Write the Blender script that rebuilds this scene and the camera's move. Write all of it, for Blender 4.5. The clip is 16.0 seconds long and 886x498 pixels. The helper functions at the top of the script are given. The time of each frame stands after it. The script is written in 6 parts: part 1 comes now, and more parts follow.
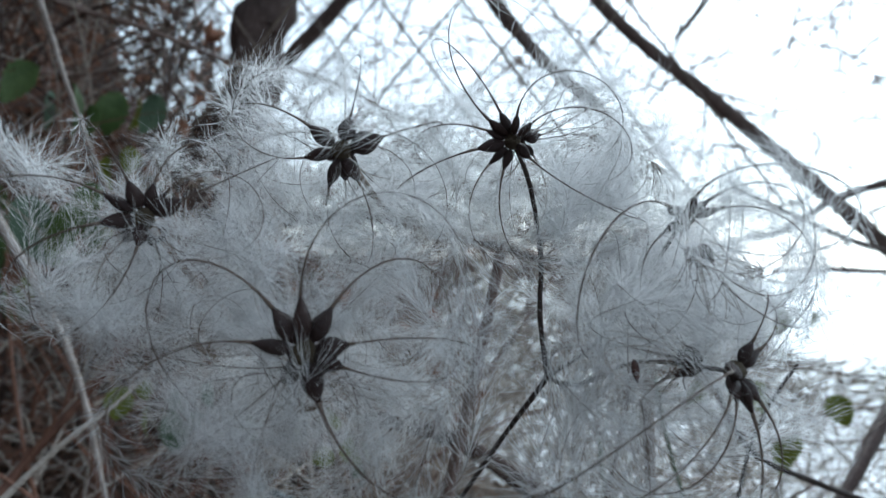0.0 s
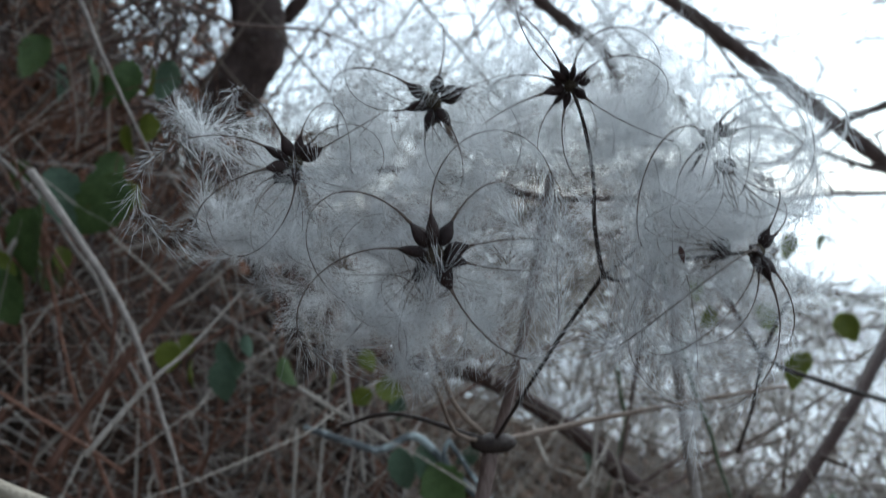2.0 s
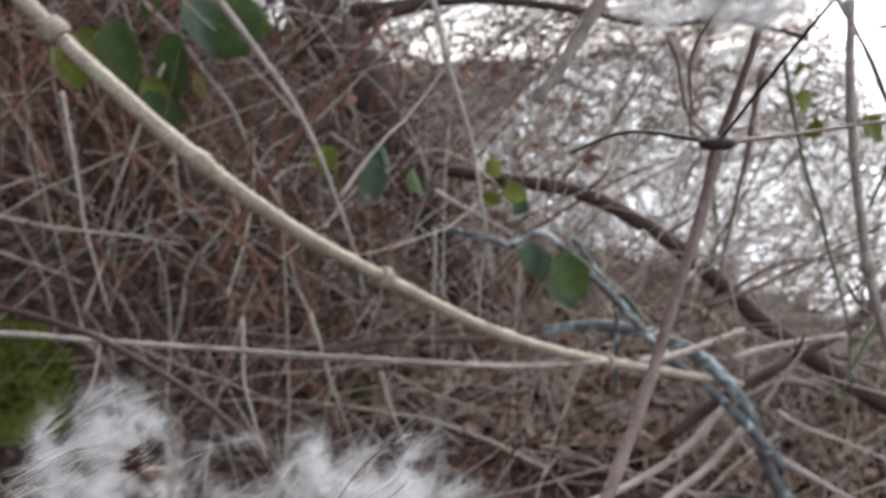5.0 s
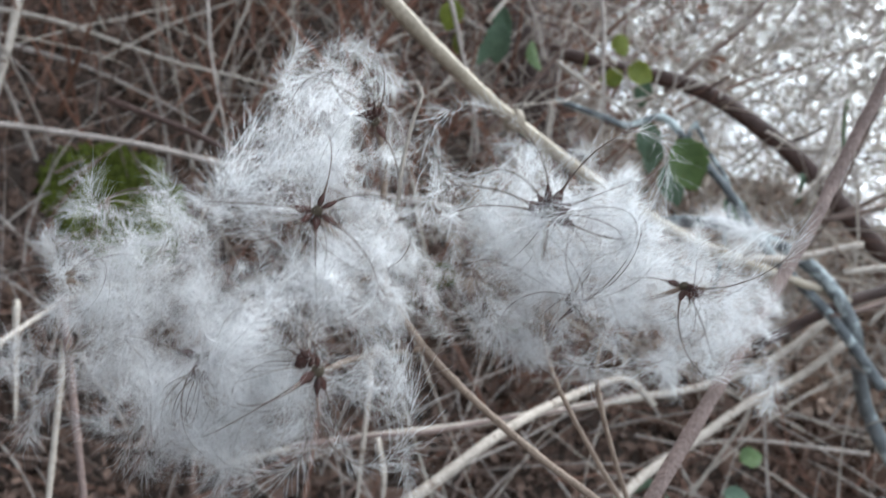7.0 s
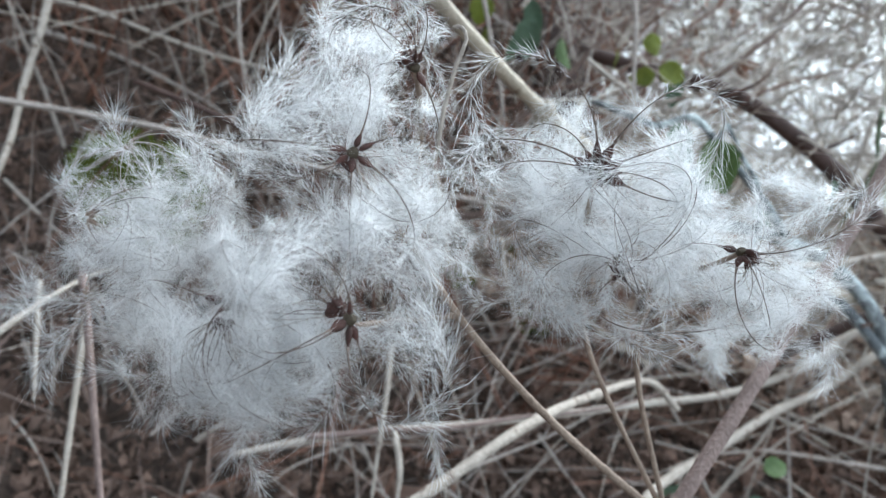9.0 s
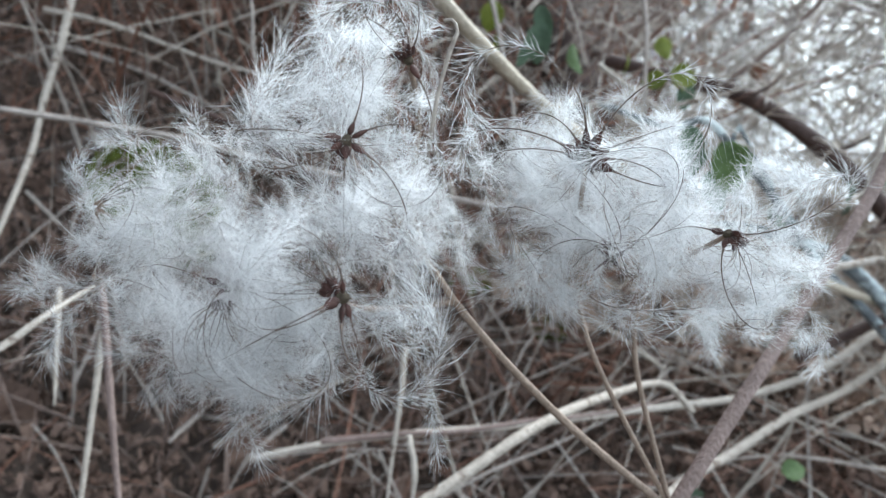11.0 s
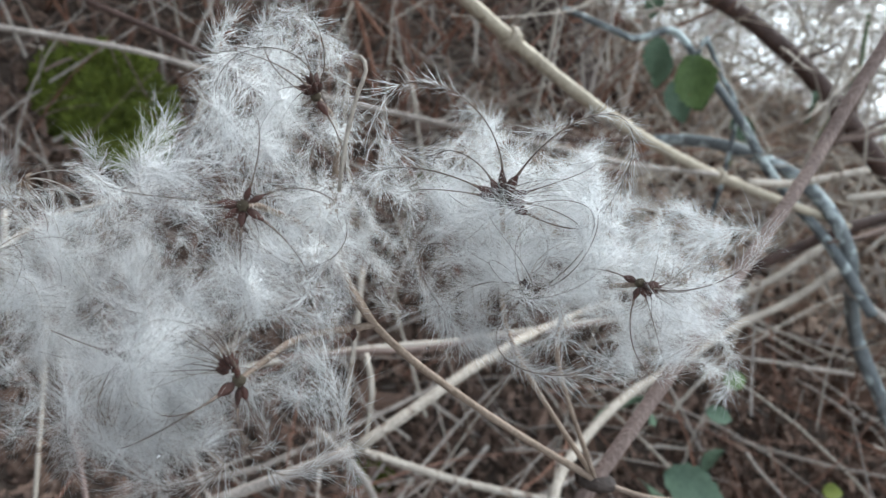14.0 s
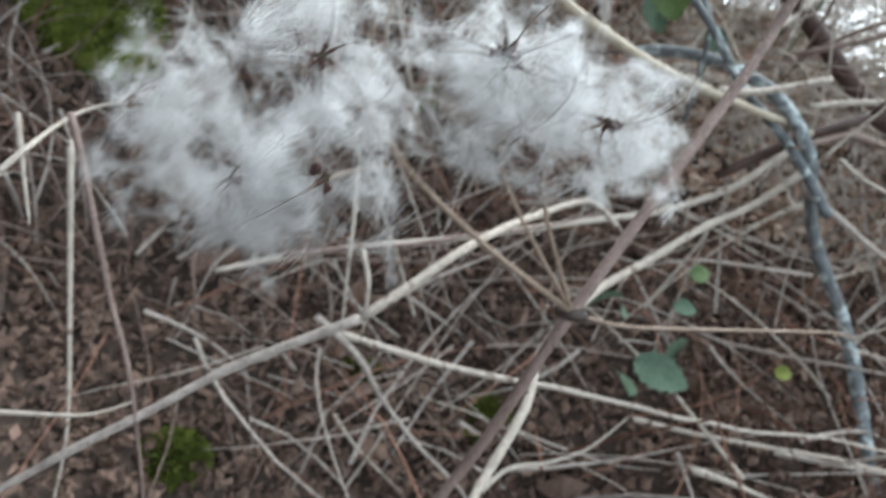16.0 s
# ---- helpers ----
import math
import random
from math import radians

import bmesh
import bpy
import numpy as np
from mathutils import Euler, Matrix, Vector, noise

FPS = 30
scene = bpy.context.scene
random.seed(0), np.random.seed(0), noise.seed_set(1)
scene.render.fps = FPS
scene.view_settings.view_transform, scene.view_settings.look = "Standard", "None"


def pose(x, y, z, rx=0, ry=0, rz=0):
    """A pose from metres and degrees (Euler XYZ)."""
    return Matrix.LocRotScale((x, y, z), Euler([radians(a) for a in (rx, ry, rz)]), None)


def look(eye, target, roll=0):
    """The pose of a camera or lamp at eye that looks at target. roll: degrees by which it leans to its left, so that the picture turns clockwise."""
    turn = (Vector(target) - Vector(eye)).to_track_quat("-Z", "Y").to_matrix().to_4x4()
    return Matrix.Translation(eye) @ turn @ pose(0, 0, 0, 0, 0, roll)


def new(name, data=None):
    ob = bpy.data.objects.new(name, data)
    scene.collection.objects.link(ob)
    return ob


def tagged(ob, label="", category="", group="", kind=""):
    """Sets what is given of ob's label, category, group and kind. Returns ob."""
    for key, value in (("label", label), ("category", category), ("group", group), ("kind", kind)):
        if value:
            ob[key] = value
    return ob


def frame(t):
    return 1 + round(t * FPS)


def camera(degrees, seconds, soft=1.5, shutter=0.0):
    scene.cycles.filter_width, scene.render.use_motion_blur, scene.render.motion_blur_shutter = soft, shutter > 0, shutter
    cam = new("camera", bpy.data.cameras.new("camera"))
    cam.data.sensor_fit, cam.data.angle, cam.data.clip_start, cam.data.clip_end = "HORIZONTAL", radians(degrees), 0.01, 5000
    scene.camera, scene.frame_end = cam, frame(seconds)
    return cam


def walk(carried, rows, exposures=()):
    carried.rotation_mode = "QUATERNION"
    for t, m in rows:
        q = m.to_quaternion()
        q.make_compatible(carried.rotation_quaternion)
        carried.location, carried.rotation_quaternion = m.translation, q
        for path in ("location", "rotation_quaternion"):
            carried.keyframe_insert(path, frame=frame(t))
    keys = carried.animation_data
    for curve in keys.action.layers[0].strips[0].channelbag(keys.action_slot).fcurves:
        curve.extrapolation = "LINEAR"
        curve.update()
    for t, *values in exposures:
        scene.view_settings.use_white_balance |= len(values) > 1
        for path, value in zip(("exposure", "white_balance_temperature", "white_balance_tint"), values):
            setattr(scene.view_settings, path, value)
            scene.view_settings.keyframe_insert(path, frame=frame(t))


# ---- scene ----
cam = camera(62.3, 16.0, 1.3, 0.5)
PATH = [
    (0, (0.008, 0.017, -0.001), (-0.1, 2.014, 0.018), 1.6),
    (0.5, (0.006, 0.014, 0.002), (-0.107, 2.01, 0.039), 1.5),
    (1, (0.003, 0.011, 0.004), (-0.113, 2.007, 0.051), 1.4),
    (1.5, (0.001, 0.002, 0.0), (-0.105, 1.999, 0.023), 0.7),
    (2, (-0.004, -0.012, -0.005), (-0.125, 1.981, -0.123), -1.9),
    (2.5, (-0.004, -0.011, 0.001), (-0.09, 1.97, -0.259), -5.3),
    (3, (-0.014, -0.023, 0.003), (-0.089, 1.947, -0.339), -4.3),
    (3.5, (-0.029, -0.039, -0.008), (-0.098, 1.923, -0.388), -3.1),
    (4, (-0.043, -0.06, -0.017), (-0.188, 1.892, -0.429), -3.1),
    (4.5, (-0.051, -0.07, -0.024), (-0.255, 1.867, -0.477), -3.2),
    (5, (-0.065, -0.086, -0.037), (-0.347, 1.831, -0.535), -3.2),
    (5.2, (-0.074, -0.095, -0.038), (-0.389, 1.807, -0.573), -3.2),
    (7.3, (-0.095, -0.099, -0.08), (-0.578, 1.697, -0.816), 2.4),
    (7.5, (-0.098, -0.097, -0.083), (-0.589, 1.703, -0.806), 2.5),
    (8, (-0.097, -0.091, -0.089), (-0.604, 1.7, -0.822), 3.0),
    (8.5, (-0.095, -0.092, -0.085), (-0.611, 1.7, -0.808), 3.1),
    (9, (-0.094, -0.096, -0.084), (-0.618, 1.694, -0.807), 3.2),
    (9.2, (-0.095, -0.095, -0.086), (-0.617, 1.698, -0.802), 3.3),
    (11.5, (-0.087, -0.1, -0.086), (-0.677, 1.68, -0.78), 1.8),
    (12, (-0.086, -0.1, -0.084), (-0.694, 1.678, -0.77), 2.0),
    (12.5, (-0.087, -0.092, -0.079), (-0.708, 1.681, -0.765), 2.2),
    (13, (-0.085, -0.09, -0.074), (-0.671, 1.661, -0.843), 2.1),
    (13.5, (-0.082, -0.087, -0.069), (-0.603, 1.633, -0.946), 2.5),
    (14, (-0.085, -0.085, -0.064), (-0.529, 1.601, -1.043), 3.6),
    (14.5, (-0.084, -0.086, -0.059), (-0.476, 1.58, -1.093), 4.6),
    (15, (-0.08, -0.089, -0.055), (-0.432, 1.55, -1.144), 4.8),
    (15.5, (-0.072, -0.102, -0.049), (-0.396, 1.513, -1.182), 5.1),
    (16, (-0.081, -0.129, -0.058), (-0.43, 1.468, -1.21), 4.6),
]
cam.data.dof.use_dof, cam.data.dof.focus_distance, cam.data.dof.aperture_fstop = True, 0.12, 32
walk(cam, [(t, look(eye, target, roll)) for t, eye, target, roll in PATH], [(0, 0.82, 5500, 0), (1.5, 0.78, 5500, 0), (2.5, 0.50, 5650, 2), (3.5, 0.93, 5900, 5), (4.5, 1.44, 6250, 12), (8.5, 2.0, 5700, 1), (12.5, 2.06, 5750, 1), (14, 1.90, 5950, 2), (16, 2.0, 5950, 1)])
SKY_SAT, SKY_POWER = 0.26, 0.14

# ---------- world and light ----------
world = bpy.data.worlds.new("overcast_sky")
scene.world = world
world.use_nodes = True
wn = world.node_tree
sky = wn.nodes.new("ShaderNodeTexSky")
sky.sky_type, sky.sun_disc = "NISHITA", False
sky.sun_elevation, sky.sun_rotation = radians(38), radians(19)
sky.air_density, sky.dust_density, sky.ozone_density = 1.0, 1.0, 1.0
pale = wn.nodes.new("ShaderNodeHueSaturation")
pale.inputs["Saturation"].default_value = SKY_SAT
wn.links.new(sky.outputs[0], pale.inputs["Color"])
wn.links.new(pale.outputs[0], wn.nodes["Background"].inputs["Color"])
wn.nodes["Background"].inputs["Strength"].default_value = SKY_POWER

sun = new("sun", bpy.data.lights.new("sun", "SUN"))
sun.data.energy, sun.data.angle, sun.data.color = 1.6, radians(42), (1.0, 0.98, 0.955)
sun.matrix_world = look((0.6, 1.7, 1.4), (0, 0, 0))


# ---------- materials ----------
def shader(name, dark, light, scale=40.0, rough=0.8, bump=0.3, stretch=(1, 1, 1), spots=None, through_light=0.0, detail=6.0, object_tint=0.25):
    """Two tones mixed by a coarse and a fine noise, a tint of its own for each object, and fine relief."""
    m = bpy.data.materials.new(name)
    m.use_nodes = True
    nt = m.node_tree
    n, lk = nt.nodes, nt.links
    bsdf = n["Principled BSDF"]
    bsdf.inputs["Roughness"].default_value = rough
    bsdf.inputs["Specular IOR Level"].default_value = 0.25
    tc, mp = n.new("ShaderNodeTexCoord"), n.new("ShaderNodeMapping")
    mp.inputs["Scale"].default_value = stretch
    lk.new(tc.outputs["Object"], mp.inputs["Vector"])
    big, fine = n.new("ShaderNodeTexNoise"), n.new("ShaderNodeTexNoise")
    big.inputs["Scale"].default_value, big.inputs["Detail"].default_value = scale, 3.0
    fine.inputs["Scale"].default_value, fine.inputs["Detail"].default_value = scale * 7, detail
    for tex in (big, fine):
        lk.new(mp.outputs[0], tex.inputs["Vector"])
    add = n.new("ShaderNodeMath")
    add.operation = "ADD"
    lk.new(big.outputs["Fac"], add.inputs[0])
    lk.new(fine.outputs["Fac"], add.inputs[1])
    info, geo = n.new("ShaderNodeObjectInfo"), n.new("ShaderNodeNewGeometry")
    rnd = n.new("ShaderNodeMath")
    rnd.operation = "ADD"
    lk.new(info.outputs["Random"], rnd.inputs[0])
    lk.new(geo.outputs["Random Per Island"], rnd.inputs[1])
    shift = n.new("ShaderNodeMath")
    shift.operation = "MULTIPLY_ADD"
    lk.new(rnd.outputs[0], shift.inputs[0])
    shift.inputs[1].default_value = object_tint
    lk.new(add.outputs[0], shift.inputs[2])
    ramp = n.new("ShaderNodeValToRGB")
    ramp.color_ramp.elements[0].position, ramp.color_ramp.elements[1].position = 0.0, 1.0
    ramp.color_ramp.elements[0].color, ramp.color_ramp.elements[1].color = (*dark, 1), (*light, 1)
    rng = n.new("ShaderNodeMapRange")
    rng.inputs["From Min"].default_value, rng.inputs["From Max"].default_value = 0.75, 1.25 + object_tint * 2
    lk.new(shift.outputs[0], rng.inputs["Value"])
    lk.new(rng.outputs[0], ramp.inputs["Fac"])
    colour = ramp.outputs["Color"]
    if spots:
        tone, size, amount = spots
        sp = n.new("ShaderNodeTexNoise")
        sp.inputs["Scale"].default_value, sp.inputs["Detail"].default_value = size, 4.0
        lk.new(tc.outputs["Object"], sp.inputs["Vector"])
        sr = n.new("ShaderNodeMapRange")
        sr.inputs["From Min"].default_value, sr.inputs["From Max"].default_value = 1 - amount, 1.08 - amount
        lk.new(sp.outputs["Fac"], sr.inputs["Value"])
        mix = n.new("ShaderNodeMix")
        mix.data_type = "RGBA"
        lk.new(sr.outputs[0], mix.inputs[0])
        lk.new(colour, mix.inputs[6])
        mix.inputs[7].default_value = (*tone, 1)
        colour = mix.outputs[2]
    lk.new(colour, bsdf.inputs["Base Color"])
    if bump:
        b = n.new("ShaderNodeBump")
        b.inputs["Strength"].default_value, b.inputs["Distance"].default_value = bump, 0.002
        lk.new(fine.outputs["Fac"], b.inputs["Height"])
        lk.new(b.outputs[0], bsdf.inputs["Normal"])
    if through_light:
        tr, ms = n.new("ShaderNodeBsdfTranslucent"), n.new("ShaderNodeMixShader")
        lk.new(colour, tr.inputs["Color"])
        ms.inputs["Fac"].default_value = through_light
        lk.new(bsdf.outputs[0], ms.inputs[1])
        lk.new(tr.outputs[0], ms.inputs[2])
        lk.new(ms.outputs[0], n["Material Output"].inputs["Surface"])
    return m


SILK = shader("silky_hair", (0.52, 0.52, 0.52), (0.92, 0.92, 0.92), 90, 0.4, 0.0, through_light=0.82, object_tint=0.6)
STYLE = shader("plume_thread", (0.055, 0.040, 0.034), (0.22, 0.165, 0.13), 400, 0.7, 0.1)
PALESTYLE = shader("pale_plume_thread", (0.22, 0.19, 0.165), (0.52, 0.47, 0.42), 400, 0.7, 0.1)
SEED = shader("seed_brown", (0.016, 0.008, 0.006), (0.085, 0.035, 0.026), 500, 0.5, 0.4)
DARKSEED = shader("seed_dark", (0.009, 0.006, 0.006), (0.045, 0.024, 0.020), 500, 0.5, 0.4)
CORE = shader("head_core", (0.025, 0.018, 0.012), (0.09, 0.07, 0.045), 600, 0.8, 0.4)
STEM = shader("clematis_stem", (0.10, 0.068, 0.060), (0.30, 0.22, 0.19), 160, 0.65, 0.6, (1, 1, 0.15))
STALK = shader("flower_stalk", (0.14, 0.10, 0.075), (0.36, 0.275, 0.215), 220, 0.7, 0.4)
DARKSTALK = shader("dark_stalk", (0.018, 0.013, 0.011), (0.07, 0.05, 0.042), 220, 0.6, 0.4)
STRAW = shader("dead_cane", (0.13, 0.10, 0.072), (0.44, 0.375, 0.29), 70, 0.6, 0.7, spots=((0.16, 0.115, 0.08), 45, 0.37))
PALE = shader("bleached_twig", (0.20, 0.165, 0.135), (0.53, 0.465, 0.40), 90, 0.7, 0.6, spots=((0.16, 0.12, 0.095), 90, 0.42))
GREY = shader("grey_twig", (0.11, 0.09, 0.078), (0.52, 0.45, 0.40), 110, 0.75, 0.6)
BROWN = shader("brown_bark", (0.045, 0.033, 0.027), (0.26, 0.185, 0.155), 60, 0.85, 0.9, spots=((0.26, 0.24, 0.20), 40, 0.34))
BARK = shader("trunk_bark", (0.024, 0.017, 0.015), (0.14, 0.10, 0.088), 45, 0.9, 1.0, (1, 1, 0.3), spots=((0.17, 0.15, 0.13), 22, 0.36))
# Bark of the brown branches; lent to the deep brambles as their shade.
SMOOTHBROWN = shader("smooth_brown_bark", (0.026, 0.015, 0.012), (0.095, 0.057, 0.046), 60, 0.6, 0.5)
RED = shader("red_bramble", (0.024, 0.011, 0.008), (0.30, 0.15, 0.10), 90, 0.65, 0.4, object_tint=0.5)
SLATE = shader("slate_branch", (0.030, 0.032, 0.035), (0.21, 0.225, 0.23), 90, 0.45, 0.9, spots=((0.40, 0.44, 0.435), 60, 0.46))
GREEN = shader("green_stem", (0.045, 0.055, 0.03), (0.17, 0.21, 0.12), 70, 0.5, 0.3)
LEAF = shader("bramble_leaf", (0.045, 0.075, 0.026), (0.14, 0.20, 0.07), 25, 0.42, 0.5, through_light=0.35, spots=((0.16, 0.10, 0.03), 30, 0.30))
LEAFBLUE = shader("bluish_leaf", (0.060, 0.095, 0.062), (0.16, 0.225, 0.15), 25, 0.4, 0.5, through_light=0.25)
LEAFYELLOW = shader("yellowing_leaf", (0.10, 0.125, 0.022), (0.25, 0.275, 0.055), 25, 0.45, 0.5, through_light=0.4, spots=((0.30, 0.13, 0.03), 25, 0.36))
LITTER = shader("dead_leaf", (0.016, 0.010, 0.008), (0.29, 0.19, 0.145), 40, 0.85, 0.8, object_tint=0.6)
MOSS = shader("moss", (0.044, 0.056, 0.010), (0.185, 0.21, 0.036), 35, 0.95, 0.6)
# Dead leaf again in tan, brightened for open sky over the bank's edge.
TANLITLEAF = shader("tan_lit_dead_leaf", (0.13, 0.085, 0.062), (0.60, 0.44, 0.34), 40, 0.85, 0.8, object_tint=0.6)
SOIL = shader("leaf_mould", (0.010, 0.008, 0.006), (0.11, 0.078, 0.062), 60, 0.95, 1.0)
DEADRED = shader("shrivelled_leaf", (0.065, 0.032, 0.022), (0.45, 0.245, 0.165), 30, 0.85, 0.5, object_tint=0.5, through_light=0.4)
# Near white, so the sheet below the bank carries the sky's brightness.
SKYSHEET = shader("sky_bright_sheet", (0.62, 0.64, 0.66), (0.78, 0.80, 0.82), 0.6, 0.2, 0.05)
DROP = bpy.data.materials.new("clear_water")
DROP.use_nodes = True
DROP.node_tree.nodes["Principled BSDF"].inputs["Transmission Weight"].default_value = 1.0
DROP.node_tree.nodes["Principled BSDF"].inputs["Roughness"].default_value = 0.02
DROP.node_tree.nodes["Principled BSDF"].inputs["IOR"].default_value = 1.33
WIRE = shader("rusty_wire", (0.06, 0.045, 0.035), (0.22, 0.17, 0.13), 90, 0.6, 0.3)
FINE = shader("fine_twig", (0.21, 0.175, 0.14), (0.58, 0.50, 0.41), 40, 0.8, 0.2, object_tint=0.5)


# ---------- geometry helpers ----------
def smooth_line(points, step):
    """Points about a step apart along a Catmull-Rom line through the given ones."""
    p = [Vector(q) for q in points]
    if len(p) == 2:
        p = [p[0], p[0].lerp(p[1], 0.5), p[1]]
    p = [p[0] * 2 - p[1]] + p + [p[-1] * 2 - p[-2]]
    out = []
    for a, b, c, d in zip(p, p[1:], p[2:], p[3:]):
        k = max(2, min(24, int((c - b).length / step)))
        for i in range(k):
            s = i / k
            out.append(0.5 * (2 * b + (c - a) * s + (2 * a - 5 * b + 4 * c - d) * s * s + (3 * b - a - 3 * c + d) * s ** 3))
    out.append(p[-2])
    return out


def tube(bm, line, radius, sides=8, ridges=0.0, rough=0.0, seed=0):
    """A closed round stem along a line; radius is a function of 0..1."""
    rnd = random.Random(seed)
    n = len(line)
    side = None
    rings = []
    for i, q in enumerate(line):
        ahead = (line[min(i + 1, n - 1)] - line[max(i - 1, 0)]).normalized()
        if side is None:
            side = ahead.orthogonal().normalized()
        side = (side - ahead * side.dot(ahead)).normalized()
        other = ahead.cross(side)
        r = radius(i / (n - 1)) * (1 + rough * (rnd.random() - 0.5))
        ring = []
        for k in range(sides):
            a = 2 * math.pi * k / sides
            rr = r * (1 + (ridges if k % 2 else -ridges) + rough * 0.5 * (rnd.random() - 0.5))
            ring.append(bm.verts.new(q + (side * math.cos(a) + other * math.sin(a)) * rr))
        rings.append(ring)
    for a, b in zip(rings, rings[1:]):
        for k in range(sides):
            f = bm.faces.new((a[k], a[(k + 1) % sides], b[(k + 1) % sides], b[k]))
            f.smooth = True
    bm.faces.new(rings[0][::-1])
    bm.faces.new(rings[-1])


def mesh_of(bm, name, material):
    me = bpy.data.meshes.new(name)
    bm.normal_update()
    bm.to_mesh(me)
    bm.free()
    me.materials.append(material)
    return me


def part(name, bm, material, parent, label=""):
    ob = new(name, mesh_of(bm, name, material))
    ob.parent = parent
    return tagged(ob, label)


def base(name, place, label, category, group="", kind=""):
    ob = new(name)
    ob.location = place
    ob.empty_display_size = 0.01
    return tagged(ob, label, category, group, kind)


def limb(name, points, r0, r1, material, parent=None, label="", category="", group="", sides=8, ridges=0.0, rough=0.12, knots=(), step=None, kind=""):
    """A stem of its own: a tapering tube with swollen joints at the given shares of its length."""
    at = Vector(points[0])
    line = smooth_line([Vector(q) - at for q in points], step or max(r0 * 2.5, 0.004))

    length = sum((b - a).length for a, b in zip(line, line[1:]))

    def radius(s):
        r = r0 + (r1 - r0) * s
        for k in knots:
            r *= 1 + 0.40 * math.exp(-((s - k) * length / (r0 * 1.1)) ** 2)
        return r
    bm = bmesh.new()
    tube(bm, line, radius, sides, ridges, rough, len(points) + int(abs(points[0][0]) * 9999))
    ob = new(name, mesh_of(bm, name, material))
    ob.location = at
    if parent:
        ob.parent = parent
        ob.location = at - Vector(parent.location)
        return tagged(ob, label)
    return tagged(ob, label, category, group, kind)


# ---------- ground ----------
def height(x, y):
    """The bank: low in front, climbing behind and on the left, falling away on the right."""
    bank = 0.5 - 0.5 * math.tanh((x + 0.05 - 0.22 * max(0, min(y, 4) - 0.5)) * 1.6)
    rise = max(0, y - 0.35)
    # Last term: the far left rears up, mostly unseen, to block sky light.
    up = 0.62 * max(0, -x - 0.28) + 0.40 * min(rise, 1.0) + (0.2 * rise + 1.7 * max(0, min(y - 1.15, 1.2))) * max(0, -x - 0.45 * y) + 1.7 * max(0, -x - 1.15)
    down = 0.04 + 0.02 * rise + 1.6 * max(0, y - 1.5)
    z = -0.70 + bank * (min(up, 3.6) - 1.3 * max(0, min(y, 6) - 2.2)) - (1 - bank) * min(down, 6.0)
    return z + 0.05 * noise.noise(Vector((x * 2.2, y * 2.2, 0))) + 0.02 * noise.noise(Vector((x * 9, y * 9, 3)))


def spread(i, n, a):
    s = 2 * i / n - 1
    return a * (0.009 * s + 0.991 * s ** 7)


GRID = 220
verts = [(spread(i, GRID, 600.0) - 0.2, spread(j, GRID, 600.0) + 0.8) for j in range(GRID + 1) for i in range(GRID + 1)]
ground_mesh = bpy.data.meshes.new("ground")
ground_mesh.from_pydata([(x, y, height(x, y)) for x, y in verts], [],
                        [(j * (GRID + 1) + i, j * (GRID + 1) + i + 1, (j + 1) * (GRID + 1) + i + 1, (j + 1) * (GRID + 1) + i) for j in range(GRID) for i in range(GRID)])
ground_mesh.materials.append(SOIL)
for f in ground_mesh.polygons:
    f.use_smooth = True
ground = tagged(new("ground", ground_mesh), "dark leaf mould on a steep wooded bank", "ground", kind="structure")


# ---------- seed heads ----------
def seed_body(tone):
    """A flattened teardrop along +x, 4 mm long."""
    bm = bmesh.new()
    n, rings = 8, []
    for i in range(8):
        s = i / 7
        w = 0.00092 * (math.sin(math.pi * s ** 0.80) ** 1.1 if 0 < s < 1 else 0.0) + 0.00013
        rings.append([bm.verts.new((0.0040 * s, w * math.cos(2 * math.pi * k / n), 0.62 * w * math.sin(2 * math.pi * k / n))) for k in range(n)])
    for a, b in zip(rings, rings[1:]):
        for k in range(n):
            bm.faces.new((a[k], a[(k + 1) % n], b[(k + 1) % n], b[k])).smooth = True
    bm.faces.new(rings[0][::-1])
    bm.faces.new(rings[-1])
    return mesh_of(bm, "seed", tone)


def curl(rnd, length, turn, sway, n=26):
    """The line of a plume that leaves along +x, bends over towards -z, most of all near its first third, and trails off unevenly."""
    p, out, a, b = Vector((0.0039, 0, 0)), [], 0.0, 0.0
    peak, wave, phase = rnd.uniform(0.25, 0.6), rnd.uniform(0.05, 0.35), rnd.uniform(0, 6.3)
    for i in range(n + 1):
        out.append(p.copy())
        s = i / n
        a += turn / n * (0.75 + 0.75 * math.exp(-((s - peak) / 0.28) ** 2) + wave * math.sin(7 * s + phase) * s)
        b += sway / n * (0.3 + 1.4 * s) + wave * 0.05 * math.sin(9 * s + phase * 2)
        p += Vector((math.cos(a) * math.cos(b), math.sin(b), -math.sin(a) * math.cos(b))) * length / n
    return out


